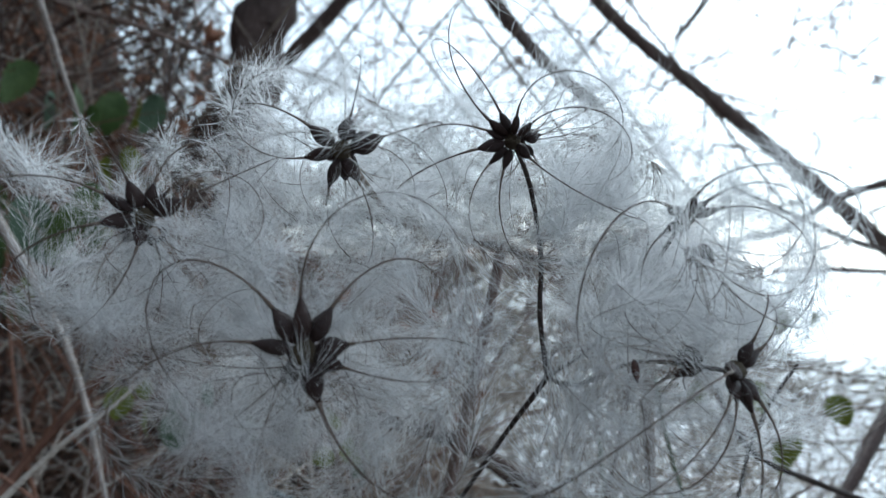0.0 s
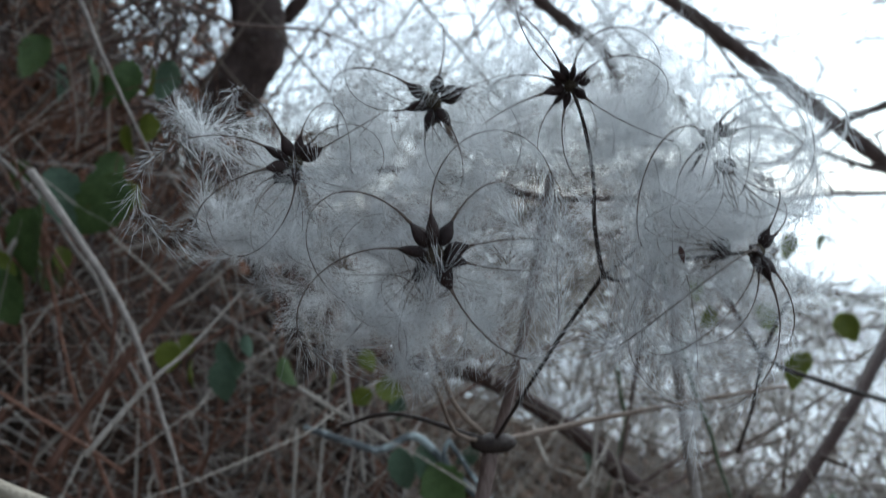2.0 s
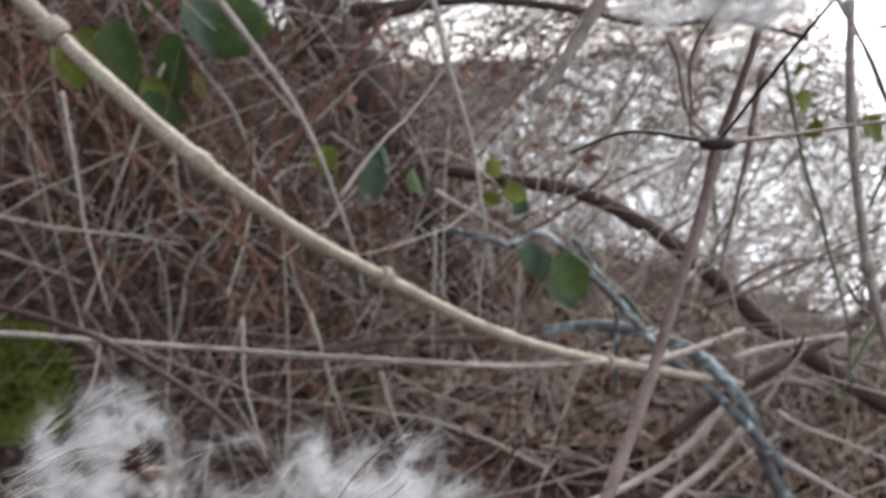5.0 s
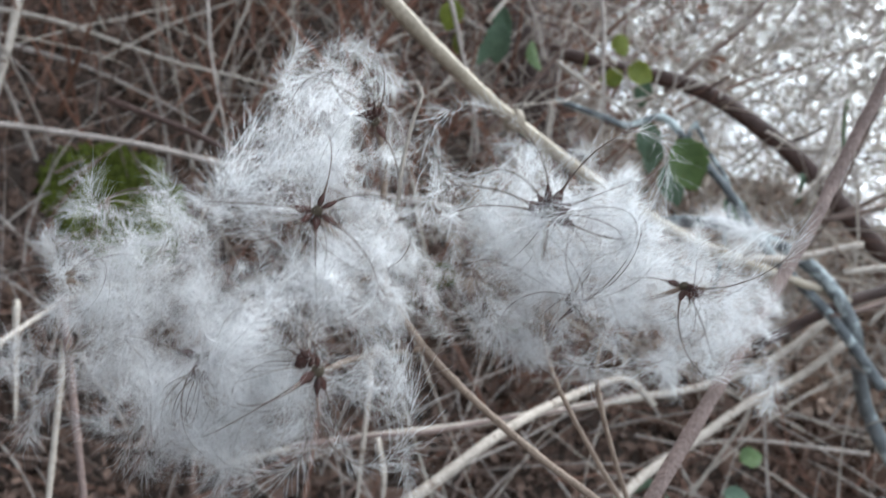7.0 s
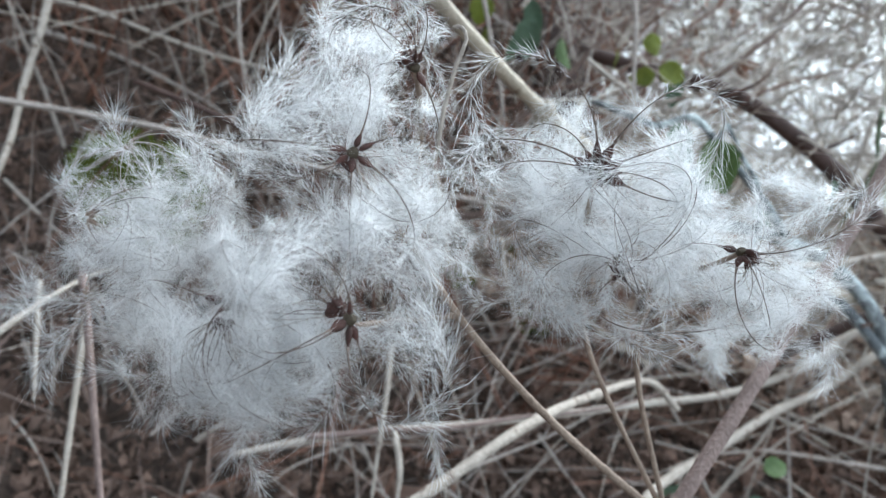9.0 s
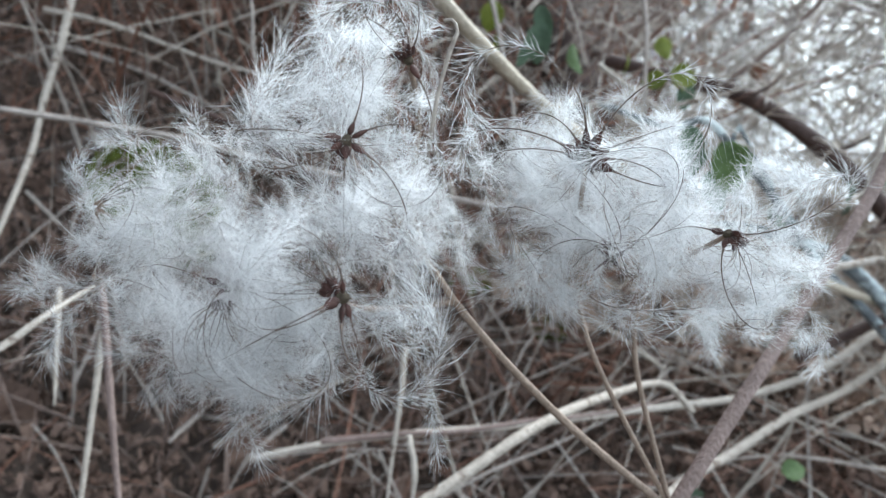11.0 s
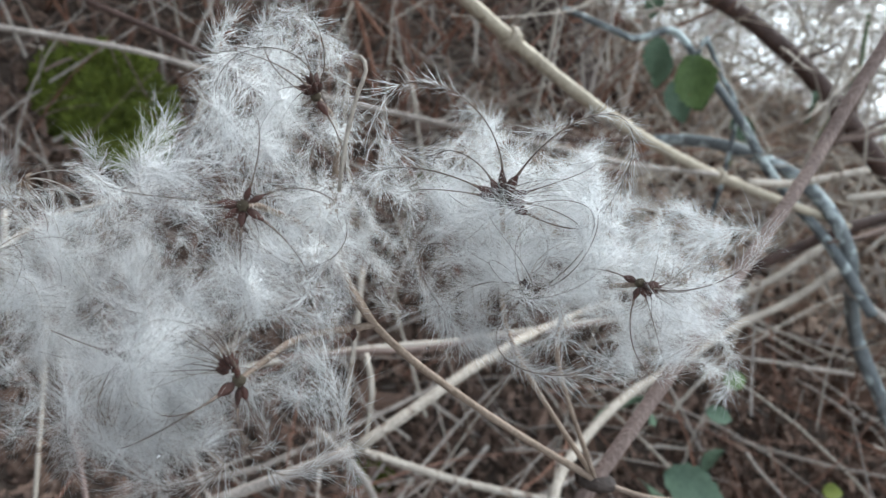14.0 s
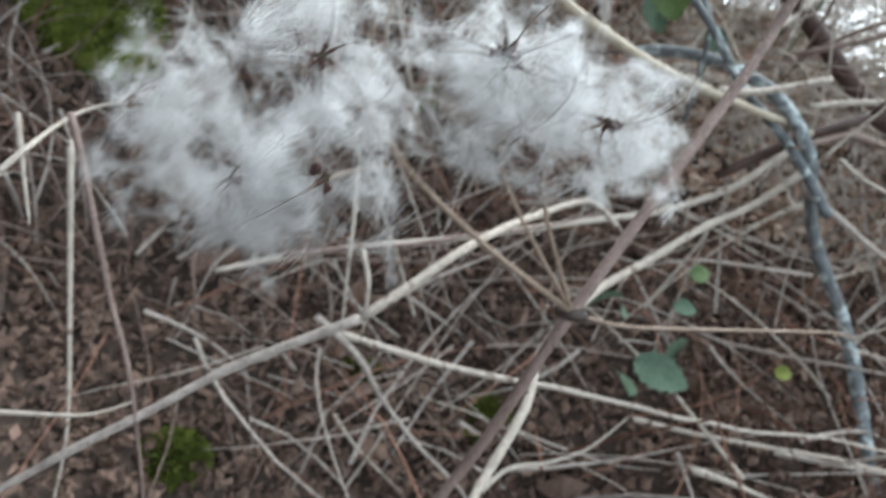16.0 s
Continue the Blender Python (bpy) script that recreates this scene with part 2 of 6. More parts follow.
def plume_meshes(seed):
    """A thread, bare near the seed, and the silky hairs that stand off it like a bottle brush, longest along the outer half."""
    rnd = random.Random(seed)
    kind = seed - 100
    line = curl(rnd, rnd.uniform(0.024, 0.033) if kind < 13 else rnd.uniform(0.031, 0.043), 0.6 if kind < 2 else 2.6 + 0.085 * kind, 0.3 if kind < 2 else rnd.uniform(-1.2, 1.2))
    n = len(line)
    bm = bmesh.new()
    tube(bm, line[:-3], lambda s: 0.00010 * max(0, 1 - s * 14) ** 2 + 0.000098 - 0.00006 * s, 4)
    thread = mesh_of(bm, "thread", STYLE)
    pale_thread = thread.copy()
    pale_thread.materials[0] = PALESTYLE
    vs, fs = [], []
    for h in range(HAIRS):
        s = rnd.random() ** 0.72
        u = (0.20 + 0.80 * s) * (n - 1.001)
        i = int(u)
        q = line[i].lerp(line[i + 1], u - i)
        ahead = (line[i + 1] - line[i]).normalized()
        out = Vector((rnd.gauss(0, 1), rnd.gauss(0, 1), rnd.gauss(0, 1))).normalized()
        out = (out - ahead * out.dot(ahead)).normalized()
        lean = rnd.gauss(0.70, 0.20) if rnd.random() < 0.85 else rnd.uniform(0.2, 1.5)
        d = ahead * math.cos(lean) + out * math.sin(lean)
        bend = ahead * rnd.uniform(-0.1, 0.4) + Vector((rnd.gauss(0, 0.14), rnd.gauss(0, 0.14), rnd.gauss(0, 0.14)))
        length = (0.0042 + 0.0040 * rnd.random()) * (0.22 + 0.78 * min(1, s * 2.0))
        w = d.cross(Vector((rnd.gauss(0, 1), rnd.gauss(0, 1), rnd.gauss(0, 1)))).normalized() * HAIR_WIDTH * rnd.uniform(0.55, 1.45)
        a, m, e = q, q + d * length * 0.45, q + (d + bend).normalized() * length
        k = len(vs)
        vs += [a - w * 0.5, a + w * 0.5, m + w * 1.2, m - w * 1.2, e]
        fs += [(k, k + 1, k + 2, k + 3), (k + 3, k + 2, k + 4)]
    silk = bpy.data.meshes.new("hairs")
    silk.from_pydata([tuple(v) for v in vs], [], fs)
    silk.materials.append(SILK)
    return thread, silk, pale_thread


HAIRS, HAIR_WIDTH = 290, 0.0000195
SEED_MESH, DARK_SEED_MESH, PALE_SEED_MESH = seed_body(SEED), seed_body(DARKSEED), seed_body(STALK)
PLUMES = [plume_meshes(100 + k) for k in range(26)]


def core_mesh():
    bm = bmesh.new()
    bmesh.ops.create_icosphere(bm, subdivisions=2, radius=0.00125)
    for v in bm.verts:
        v.co *= 1 + 0.25 * noise.noise(v.co * 1500)
    return mesh_of(bm, "core", CORE)


CORE_MESH = core_mesh()


def seed_head(place, facing, count, size, seed, label, group, star=6, star_tilt=75, twist=0.0, fluff=1.0, plump=1.0, back=100, angles=()):
    """A feathery head: a small core, a star of seeds round it, and more seeds behind; each seed carries its plume."""
    rnd = random.Random(seed)
    head = base("seed_head", place, label, "seed head", group)
    n = Vector(facing).normalized()
    head.rotation_mode = "QUATERNION"
    head.rotation_quaternion = n.to_track_quat("Z", "Y")
    fall = head.rotation_quaternion.inverted() @ Vector((0, 0, 0.4))
    core = new("core", CORE_MESH)
    core.parent = head
    core.scale = (size if star else size * 0.3,) * 3
    for i in range(count):
        if i < len(angles):
            polar, az = radians(star_tilt + rnd.uniform(-9, 9)), radians(angles[i] + rnd.uniform(-7, 7))
        elif i < star:
            polar, az = radians(star_tilt + rnd.uniform(-12, 12)), 2 * math.pi * (i + rnd.uniform(-0.22, 0.22)) / star + twist
        else:
            low = radians(max(98, back + 4))
            polar, az = math.acos(rnd.uniform(math.cos(radians(174)), math.cos(low))), rnd.uniform(0, 2 * math.pi)
        d = Vector((math.sin(polar) * math.cos(az), math.sin(polar) * math.sin(az), math.cos(polar)))
        up = Vector((0, 0, 0.55)) + fall
        if i >= star and i >= len(angles):
            turned = max(0.0, min(1.0, (polar - 1.7) / 1.2))
            up = Vector((-math.cos(az) * turned, -math.sin(az) * turned, 1.0 - turned)) + up * 0.35
        else:
            up = Vector((0, 0, 1.0)) + up * 0.5
        up = (up - d * d.dot(up)).normalized()
        up = (Matrix.Rotation(rnd.gauss(0, 0.8), 3, d) @ up)
        side = up.cross(d)
        m = Matrix((d, side, up)).transposed().to_4x4()
        s = size * rnd.uniform(0.78, 1.1) * (1.0 if i < max(star, len(angles)) else 0.72)
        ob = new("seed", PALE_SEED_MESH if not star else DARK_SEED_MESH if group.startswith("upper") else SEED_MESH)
        ob.parent = head
        ob.matrix_basis = Matrix.Translation(d * 0.0010 * size - Vector((0, 0, 0 if i < max(star, len(angles)) else 0.0035 * size))) @ m @ Matrix.Diagonal((s, s * plump, s * plump, 1))
        front = i < max(star, len(angles))
        thread, silk, pale_thread = PLUMES[rnd.randrange(8, len(PLUMES)) if front else rnd.randrange(2, 13)]
        for name, me in (("plume_thread", thread if front or i % 2 else pale_thread), ("plume_hair", silk)):
            o = new(name, me)
            o.parent = ob
            o.scale = (fluff, fluff / plump, fluff / plump)
            o.location.x = 0.0039 * (1 - fluff)
    return head


def loose_plume(place, way, size, seed, label):
    """One seed that has come away, with its feathery tail."""
    d = Vector(way).normalized()
    ob = new("loose_plume", SEED_MESH)
    ob.rotation_mode = "QUATERNION"
    ob.rotation_quaternion = d.to_track_quat("X", "Z")
    ob.location, ob.scale = place, (size * 0.7,) * 3
    for name, me in zip(("plume_thread", "plume_hair"), PLUMES[seed][:2]):
        o = new(name, me)
        o.parent = ob
        o.scale = (1.7, 1.1, 1.1)
    return tagged(ob, label, "seed plume")


seed_head((-0.0355, 0.109, 0.0028), (0.3917, -0.877, 0.2782), 26, 1.10, 1, 'fluffy white clematis head, five dark seeds showing', 'upper cluster of seed heads', 6, 72, 0.90, 1.21, 1.10, 132, (112, 78, 45, 20, 158, 188, 262))
seed_head((-0.013, 0.123, 0.014), (0.1414, -0.9899, 0.012), 26, 1.25, 2, 'fluffy white clematis head, star of dark seeds facing out', 'upper cluster of seed heads', 6, 84, 0.25, 1.11, 1.30, 132, (15, 80, 142, 195, 255, 305))
seed_head((0.012, 0.124, 0.016), (-0.3506, -0.9171, -0.1899), 26, 1.02, 3, 'fluffy white clematis head, dark seeds crowded together', 'upper cluster of seed heads', 9, 66, 0.00, 1.30, 1.00, 132, (130, 100, 62, 195, 222, 250, 30, 160))
seed_head((0.035, 0.117, 0.005), (-0.2499, 0.3209, 0.9136), 26, 0.99, 4, 'fluffy white clematis head, bluish grey seeds half hidden', 'upper cluster of seed heads', 3, 85, 0.70, 1.40, 1.00, 132, (100, 150, 200, 232, 262, 60, 20))
seed_head((-0.012, 0.1, -0.0125), (0.2452, -0.9027, 0.3535), 28, 1.25, 5, 'fluffy white clematis head, large star of brown seeds', 'upper cluster of seed heads', 7, 70, 0.50, 1.16, 1.20, 132, (125, 97, 65, 8, -32, -68, 175))
seed_head((0.039, 0.108, -0.014), (0.7282, -0.6843, -0.0374), 24, 1.04, 6, 'fluffy white clematis head, ragged and half blown away', 'upper cluster of seed heads', 4, 66, 0.40, 1.40, 1.10, 132, (65, 30, -60, -95, 170, 205, 235))
seed_head((-0.0472, 0.1248, -0.0144), (-0.5, -0.3, -0.5), 15, 0.48, 20, 'fluffy white clematis seed head behind its neighbours', 'upper cluster of seed heads', 0, 95, 0.00, 2.30, 0.90, 60, ())
seed_head((-0.0368, 0.1404, -0.0213), (-0.2, -0.6, -0.2), 15, 0.48, 21, 'fluffy white clematis seed head behind its neighbours', 'upper cluster of seed heads', 0, 95, 0.30, 2.30, 0.90, 60, ())
seed_head((-0.0334, 0.1422, 0.02), (-0.2, -0.2, 0.6), 15, 0.48, 22, 'fluffy white clematis seed head behind its neighbours', 'upper cluster of seed heads', 0, 95, 0.60, 2.30, 0.90, 60, ())
seed_head((0.046, 0.1446, -0.0009), (0.3, -0.4, 0.2), 15, 0.48, 23, 'fluffy white clematis seed head behind its neighbours', 'upper cluster of seed heads', 0, 95, 0.90, 2.30, 0.90, 60, ())
seed_head((-0.0172, 0.1265, -0.0275), (0, -0.5, -0.8), 15, 0.48, 24, 'fluffy white clematis seed head behind its neighbours', 'upper cluster of seed heads', 0, 95, 1.20, 2.30, 0.90, 60, ())
seed_head((0.0039, 0.1472, 0.0142), (0, 0.3, 0.6), 15, 0.48, 25, 'fluffy white clematis seed head behind its neighbours', 'upper cluster of seed heads', 0, 95, 1.50, 2.30, 0.90, 60, ())
seed_head((0.0321, 0.1433, 0.0214), (0.2, -0.1, 0.8), 15, 0.48, 26, 'fluffy white clematis seed head behind its neighbours', 'upper cluster of seed heads', 0, 95, 1.80, 2.30, 0.90, 60, ())
seed_head((0.0238, 0.1529, 0.0166), (0, 0.2, 0.7), 15, 0.48, 27, 'fluffy white clematis seed head behind its neighbours', 'upper cluster of seed heads', 0, 95, 2.10, 2.30, 0.90, 60, ())
seed_head((-0.0410, 0.1361, 0.0120), (-0.3, -0.2, 0.7), 15, 0.48, 28, 'fluffy white clematis seed head behind its neighbours', 'upper cluster of seed heads', 0, 95, 2.20, 2.30, 0.90, 60, ())
seed_head((-0.0579, 0.1286, -0.0006), (-0.7, -0.4, 0), 15, 0.48, 29, 'fluffy white clematis seed head behind its neighbours', 'upper cluster of seed heads', 0, 95, 2.70, 2.30, 0.90, 60, ())
seed_head((0.0547, 0.1417, -0.002), (0.7, -0.2, 0.1), 15, 0.48, 31, 'fluffy white clematis seed head behind its neighbours', 'upper cluster of seed heads', 0, 95, 3.30, 2.30, 0.90, 60, ())
seed_head((-0.014, 0.1097, -0.0232), (0.1, -0.3, -0.8), 15, 0.48, 32, 'fluffy white clematis seed head behind its neighbours', 'upper cluster of seed heads', 0, 95, 3.60, 2.30, 0.90, 60, ())
seed_head((-0.0301, 0.1157, -0.0169), (-0.2, -0.3, -0.7), 15, 0.48, 33, 'fluffy white clematis seed head behind its neighbours', 'upper cluster of seed heads', 0, 95, 3.90, 2.30, 0.90, 60, ())
seed_head((-0.0004, 0.1187, -0.0173), (0.4, -0.2, -0.6), 15, 0.48, 34, 'fluffy white clematis seed head behind its neighbours', 'upper cluster of seed heads', 0, 95, 4.20, 2.30, 0.90, 60, ())
seed_head((-0.0118, 0.1495, 0.0006), (0.1, 0.5, -0.4), 15, 0.48, 35, 'fluffy white clematis seed head behind its neighbours', 'upper cluster of seed heads', 0, 95, 4.50, 2.30, 0.90, 60, ())
seed_head((0.0275, 0.1486, 0.0022), (-0.2, 0.5, 0.2), 15, 0.48, 36, 'fluffy white clematis seed head behind its neighbours', 'upper cluster of seed heads', 0, 95, 4.80, 2.30, 0.90, 60, ())
seed_head((0.039, 0.1536, -0.0077), (0.2, 0.5, -0.4), 15, 0.48, 37, 'fluffy white clematis seed head behind its neighbours', 'upper cluster of seed heads', 0, 95, 5.10, 2.30, 0.90, 60, ())
seed_head((0.0302, 0.1495, 0.0209), (0.1, 0.6, 0.4), 15, 0.48, 38, 'fluffy white clematis seed head behind its neighbours', 'upper cluster of seed heads', 0, 95, 5.40, 2.30, 0.90, 60, ())
seed_head((-0.0018, 0.1556, 0.0233), (0, 0.6, 0.5), 15, 0.48, 39, 'fluffy white clematis seed head behind its neighbours', 'upper cluster of seed heads', 0, 95, 5.70, 2.30, 0.90, 60, ())
seed_head((-0.132, 0.013, -0.099), (0.5, -0.75, -0.2), 19, 0.68, 41, 'fluffy white clematis head, reddish seeds on a yellowish stalk', 'lower cluster of seed heads', 5, 70, 0.20, 1.63, 1.10, 110, (125, 100, 75, 150))
seed_head((-0.133, -0.008, -0.108), (0.5088, -0.7182, 0.4746), 28, 0.69, 42, 'fluffy white clematis head, brown star of seeds', 'lower cluster of seed heads', 5, 80, 0.90, 1.68, 0.95, 130, (175, 65, 20, -45, 215, -100))
seed_head((-0.103, 0.018, -0.113), (0.1, -0.90, 0.36), 28, 0.98, 43, 'fluffy white clematis head, dark fan of seeds on top', 'lower cluster of seed heads', 8, 72, 0.30, 1.27, 1.00, 132, (155, 125, 95, 60, 30, 5, 180))
seed_head((-0.08, 0.016, -0.122), (-0.5, -0.65, 0.5), 30, 0.66, 144, 'fluffy white clematis head, small round head with few seeds', 'lower cluster of seed heads', 4, 72, 0.10, 1.57, 1.10, 130, (10, -30, -60, 190))
seed_head((-0.127, -0.022, -0.125), (0.75, -0.6, 0.1), 26, 0.70, 45, 'fluffy white clematis head, red-brown seeds seen from the side', 'lower cluster of seed heads', 5, 74, 0.40, 1.68, 0.95, 130, (100, 178, 205, 250, -80))
seed_head((-0.145, -0.021, -0.127), (0.3162, -0.0624, 0.9466), 28, 0.62, 46, 'fluffy white clematis head, hairy centre', 'lower cluster of seed heads', 4, 95, 0.40, 1.79, 0.90, 120, ())
seed_head((-0.097, 0.017, -0.129), (0.1, 0.3, -0.8), 16, 0.55, 47, 'fluffy white clematis seed head behind its neighbours', 'lower cluster of seed heads', 4, 100, 0.40, 2.22, 0.90, 120, ())
loose_plume((0.0261, 0.1045, -0.0125), (0.0032, -0.0023, -0.0183), 1.0, 0, 'feathery white seed plume hanging loose')
loose_plume((-0.1223, 0.0043, -0.1334), (-0.0002, -0.0046, -0.0117), 0.8, 1, 'feathery white seed plume hanging loose')
seed_head((-0.1717, 0.0054, -0.1236), (-0.5, -0.2, 0.4), 16, 0.40, 60, 'fluffy white clematis seed head behind its neighbours', 'lower cluster of seed heads', 0, 100, 0.00, 2.32, 0.90, 30, ())
seed_head((-0.1339, 0.0343, -0.1329), (0.2, 0.2, -0.3), 16, 0.40, 61, 'fluffy white clematis seed head behind its neighbours', 'lower cluster of seed heads', 0, 100, 0.30, 2.32, 0.90, 30, ())
seed_head((-0.1745, -0.0099, -0.1317), (-0.9, -0.2, -0.1), 16, 0.40, 62, 'fluffy white clematis seed head behind its neighbours', 'lower cluster of seed heads', 0, 100, 0.60, 2.32, 0.90, 30, ())
seed_head((-0.1557, 0.01, -0.1322), (-0.1, 0.5, 0.1), 16, 0.40, 63, 'fluffy white clematis seed head behind its neighbours', 'lower cluster of seed heads', 0, 100, 0.90, 2.32, 0.90, 30, ())
seed_head((-0.166, -0.0008, -0.1393), (-0.4, 0.5, -0.1), 16, 0.40, 64, 'fluffy white clematis seed head behind its neighbours', 'lower cluster of seed heads', 0, 100, 1.20, 2.32, 0.90, 30, ())
seed_head((-0.1512, -0.0185, -0.1475), (-0.1, -0.2, -0.8), 16, 0.40, 65, 'fluffy white clematis seed head behind its neighbours', 'lower cluster of seed heads', 0, 100, 1.50, 2.32, 0.90, 30, ())
seed_head((-0.1718, -0.0030, -0.1244), (-0.5, -0.3, 0.4), 14, 0.46, 70, 'fluffy white clematis seed head behind its neighbours', 'lower cluster of seed heads', 0, 95, 0.0, 2.11, 0.90, 60, ())
seed_head((-0.1502, -0.0225, -0.1413), (-0.2, -0.5, -0.6), 14, 0.46, 73, 'fluffy white clematis seed head behind its neighbours', 'lower cluster of seed heads', 0, 95, 1.2, 2.11, 0.90, 60, ())
seed_head((-0.1366, -0.0197, -0.1426), (0.2, -0.5, -0.6), 14, 0.46, 74, 'fluffy white clematis seed head behind its neighbours', 'lower cluster of seed heads', 0, 95, 1.6, 2.11, 0.90, 60, ())
seed_head((-0.1148, 0.0226, -0.1267), (-0.5, -0.3, 0.5), 14, 0.46, 76, 'fluffy white clematis seed head behind its neighbours', 'lower cluster of seed heads', 0, 95, 2.4, 2.11, 0.90, 60, ())
seed_head((-0.1048, 0.0190, -0.1374), (-0.1, -0.3, -0.7), 14, 0.46, 77, 'fluffy white clematis seed head behind its neighbours', 'lower cluster of seed heads', 0, 95, 0.0, 2.11, 0.90, 60, ())
seed_head((-0.0918, 0.0233, -0.1358), (0.2, -0.3, -0.6), 14, 0.46, 78, 'fluffy white clematis seed head behind its neighbours', 'lower cluster of seed heads', 0, 95, 0.4, 2.11, 0.90, 60, ())
seed_head((-0.0895, 0.0324, -0.1253), (0.4, -0.2, 0.3), 14, 0.46, 79, 'fluffy white clematis seed head behind its neighbours', 'lower cluster of seed heads', 0, 95, 0.8, 2.11, 0.90, 60, ())
seed_head((-0.0699, 0.0350, -0.1379), (0.6, -0.4, -0.4), 14, 0.46, 80, 'fluffy white clematis seed head behind its neighbours', 'lower cluster of seed heads', 0, 95, 1.2, 2.11, 0.90, 60, ())
seed_head((-0.0748, 0.0293, -0.1454), (0, -0.3, -0.8), 14, 0.46, 81, 'fluffy white clematis seed head behind its neighbours', 'lower cluster of seed heads', 0, 95, 1.6, 2.11, 0.90, 60, ())
seed_head((-0.1301, 0.0071, -0.1260), (0.4, -0.3, -0.2), 14, 0.46, 82, 'fluffy white clematis seed head behind its neighbours', 'lower cluster of seed heads', 0, 95, 2.0, 2.11, 0.90, 60, ())
seed_head((-0.1312, 0.0189, -0.1194), (0.4, -0.2, 0.4), 14, 0.46, 83, 'fluffy white clematis seed head behind its neighbours', 'lower cluster of seed heads', 0, 95, 2.4, 2.11, 0.90, 60, ())
seed_head((-0.1540, 0.0297, -0.1007), (-0.4, -0.3, 0.5), 14, 0.46, 84, 'fluffy white clematis seed head behind its neighbours', 'lower cluster of seed heads', 0, 95, 0.0, 2.11, 0.90, 60, ())
seed_head((-0.1081, 0.0384, -0.1168), (0, 0.2, 0.9), 14, 0.46, 85, 'fluffy white clematis seed head behind its neighbours', 'lower cluster of seed heads', 0, 95, 0.4, 2.11, 0.90, 60, ())
seed_head((0.0267, 0.1460, 0.0227), (0.2, -0.3, 0.7), 14, 0.48, 86, 'fluffy white clematis seed head behind its neighbours', 'upper cluster of seed heads', 0, 95, 0.8, 2.20, 0.90, 60, ())
seed_head((0.0381, 0.1486, 0.0184), (0.2, -0.2, 0.7), 14, 0.48, 87, 'fluffy white clematis seed head behind its neighbours', 'upper cluster of seed heads', 0, 95, 1.2, 2.20, 0.90, 60, ())
seed_head((0.0453, 0.1412, -0.0042), (0.3, -0.5, 0.1), 14, 0.48, 88, 'fluffy white clematis seed head behind its neighbours', 'upper cluster of seed heads', 0, 95, 1.6, 2.20, 0.90, 60, ())
seed_head((0.0329, 0.1486, -0.0108), (-0.3, -0.5, -0.3), 14, 0.48, 89, 'fluffy white clematis seed head behind its neighbours', 'upper cluster of seed heads', 0, 95, 2.0, 2.20, 0.90, 60, ())
seed_head((0.0581, 0.1459, -0.0020), (0.7, -0.3, 0.1), 14, 0.48, 90, 'fluffy white clematis seed head behind its neighbours', 'upper cluster of seed heads', 0, 95, 2.4, 2.20, 0.90, 60, ())
seed_head((0.0405, 0.1391, -0.0209), (0, -0.4, -0.7), 14, 0.48, 91, 'fluffy white clematis seed head behind its neighbours', 'upper cluster of seed heads', 0, 95, 0.0, 2.20, 0.90, 60, ())
seed_head((0.0554, 0.1379, -0.0174), (0.6, -0.4, -0.4), 14, 0.48, 92, 'fluffy white clematis seed head behind its neighbours', 'upper cluster of seed heads', 0, 95, 0.4, 2.20, 0.90, 60, ())
seed_head((-0.0424, 0.1324, -0.0125), (-0.3, -0.5, -0.5), 14, 0.48, 93, 'fluffy white clematis seed head behind its neighbours', 'upper cluster of seed heads', 0, 95, 0.8, 2.20, 0.90, 60, ())
seed_head((-0.0092, 0.1561, 0.0228), (0, -0.2, 0.7), 14, 0.48, 94, 'fluffy white clematis seed head behind its neighbours', 'upper cluster of seed heads', 0, 95, 1.2, 2.20, 0.90, 60, ())
seed_head((-0.0301, 0.1449, 0.0235), (-0.1, -0.3, 0.8), 14, 0.48, 95, 'fluffy white clematis seed head behind its neighbours', 'upper cluster of seed heads', 0, 95, 1.6, 2.20, 0.90, 60, ())
seed_head((-0.0545, 0.1336, -0.0060), (-0.6, -0.5, 0), 14, 0.48, 96, 'fluffy white clematis seed head behind its neighbours', 'upper cluster of seed heads', 0, 95, 2.0, 2.20, 0.90, 60, ())
seed_head((-0.0115, 0.1283, -0.0244), (0.3, -0.5, -0.6), 14, 0.48, 97, 'fluffy white clematis seed head behind its neighbours', 'upper cluster of seed heads', 0, 95, 2.4, 2.20, 0.90, 60, ())
seed_head((-0.0290, 0.1234, -0.0274), (-0.2, -0.5, -0.7), 14, 0.48, 98, 'fluffy white clematis seed head behind its neighbours', 'upper cluster of seed heads', 0, 95, 0.0, 2.20, 0.90, 60, ())
seed_head((-0.1133, 0.0321, -0.1109), (-0.2, -0.2, 0.9), 14, 0.46, 110, 'fluffy white clematis seed head behind its neighbours', 'lower cluster of seed heads', 0, 95, 2.0, 2.20, 0.90, 60, ())
seed_head((-0.1002, 0.0374, -0.1118), (0.2, -0.2, 0.9), 14, 0.46, 111, 'fluffy white clematis seed head behind its neighbours', 'lower cluster of seed heads', 0, 95, 2.4, 2.20, 0.90, 60, ())
seed_head((-0.0864, 0.0398, -0.118), (0.4, -0.2, 0.7), 14, 0.46, 112, 'fluffy white clematis seed head behind its neighbours', 'lower cluster of seed heads', 0, 95, 0.0, 2.20, 0.90, 60, ())
seed_head((-0.1713, -0.0176, -0.1196), (-0.8, -0.3, 0.2), 14, 0.46, 113, 'fluffy white clematis seed head behind its neighbours', 'lower cluster of seed heads', 0, 95, 0.4, 2.20, 0.90, 60, ())
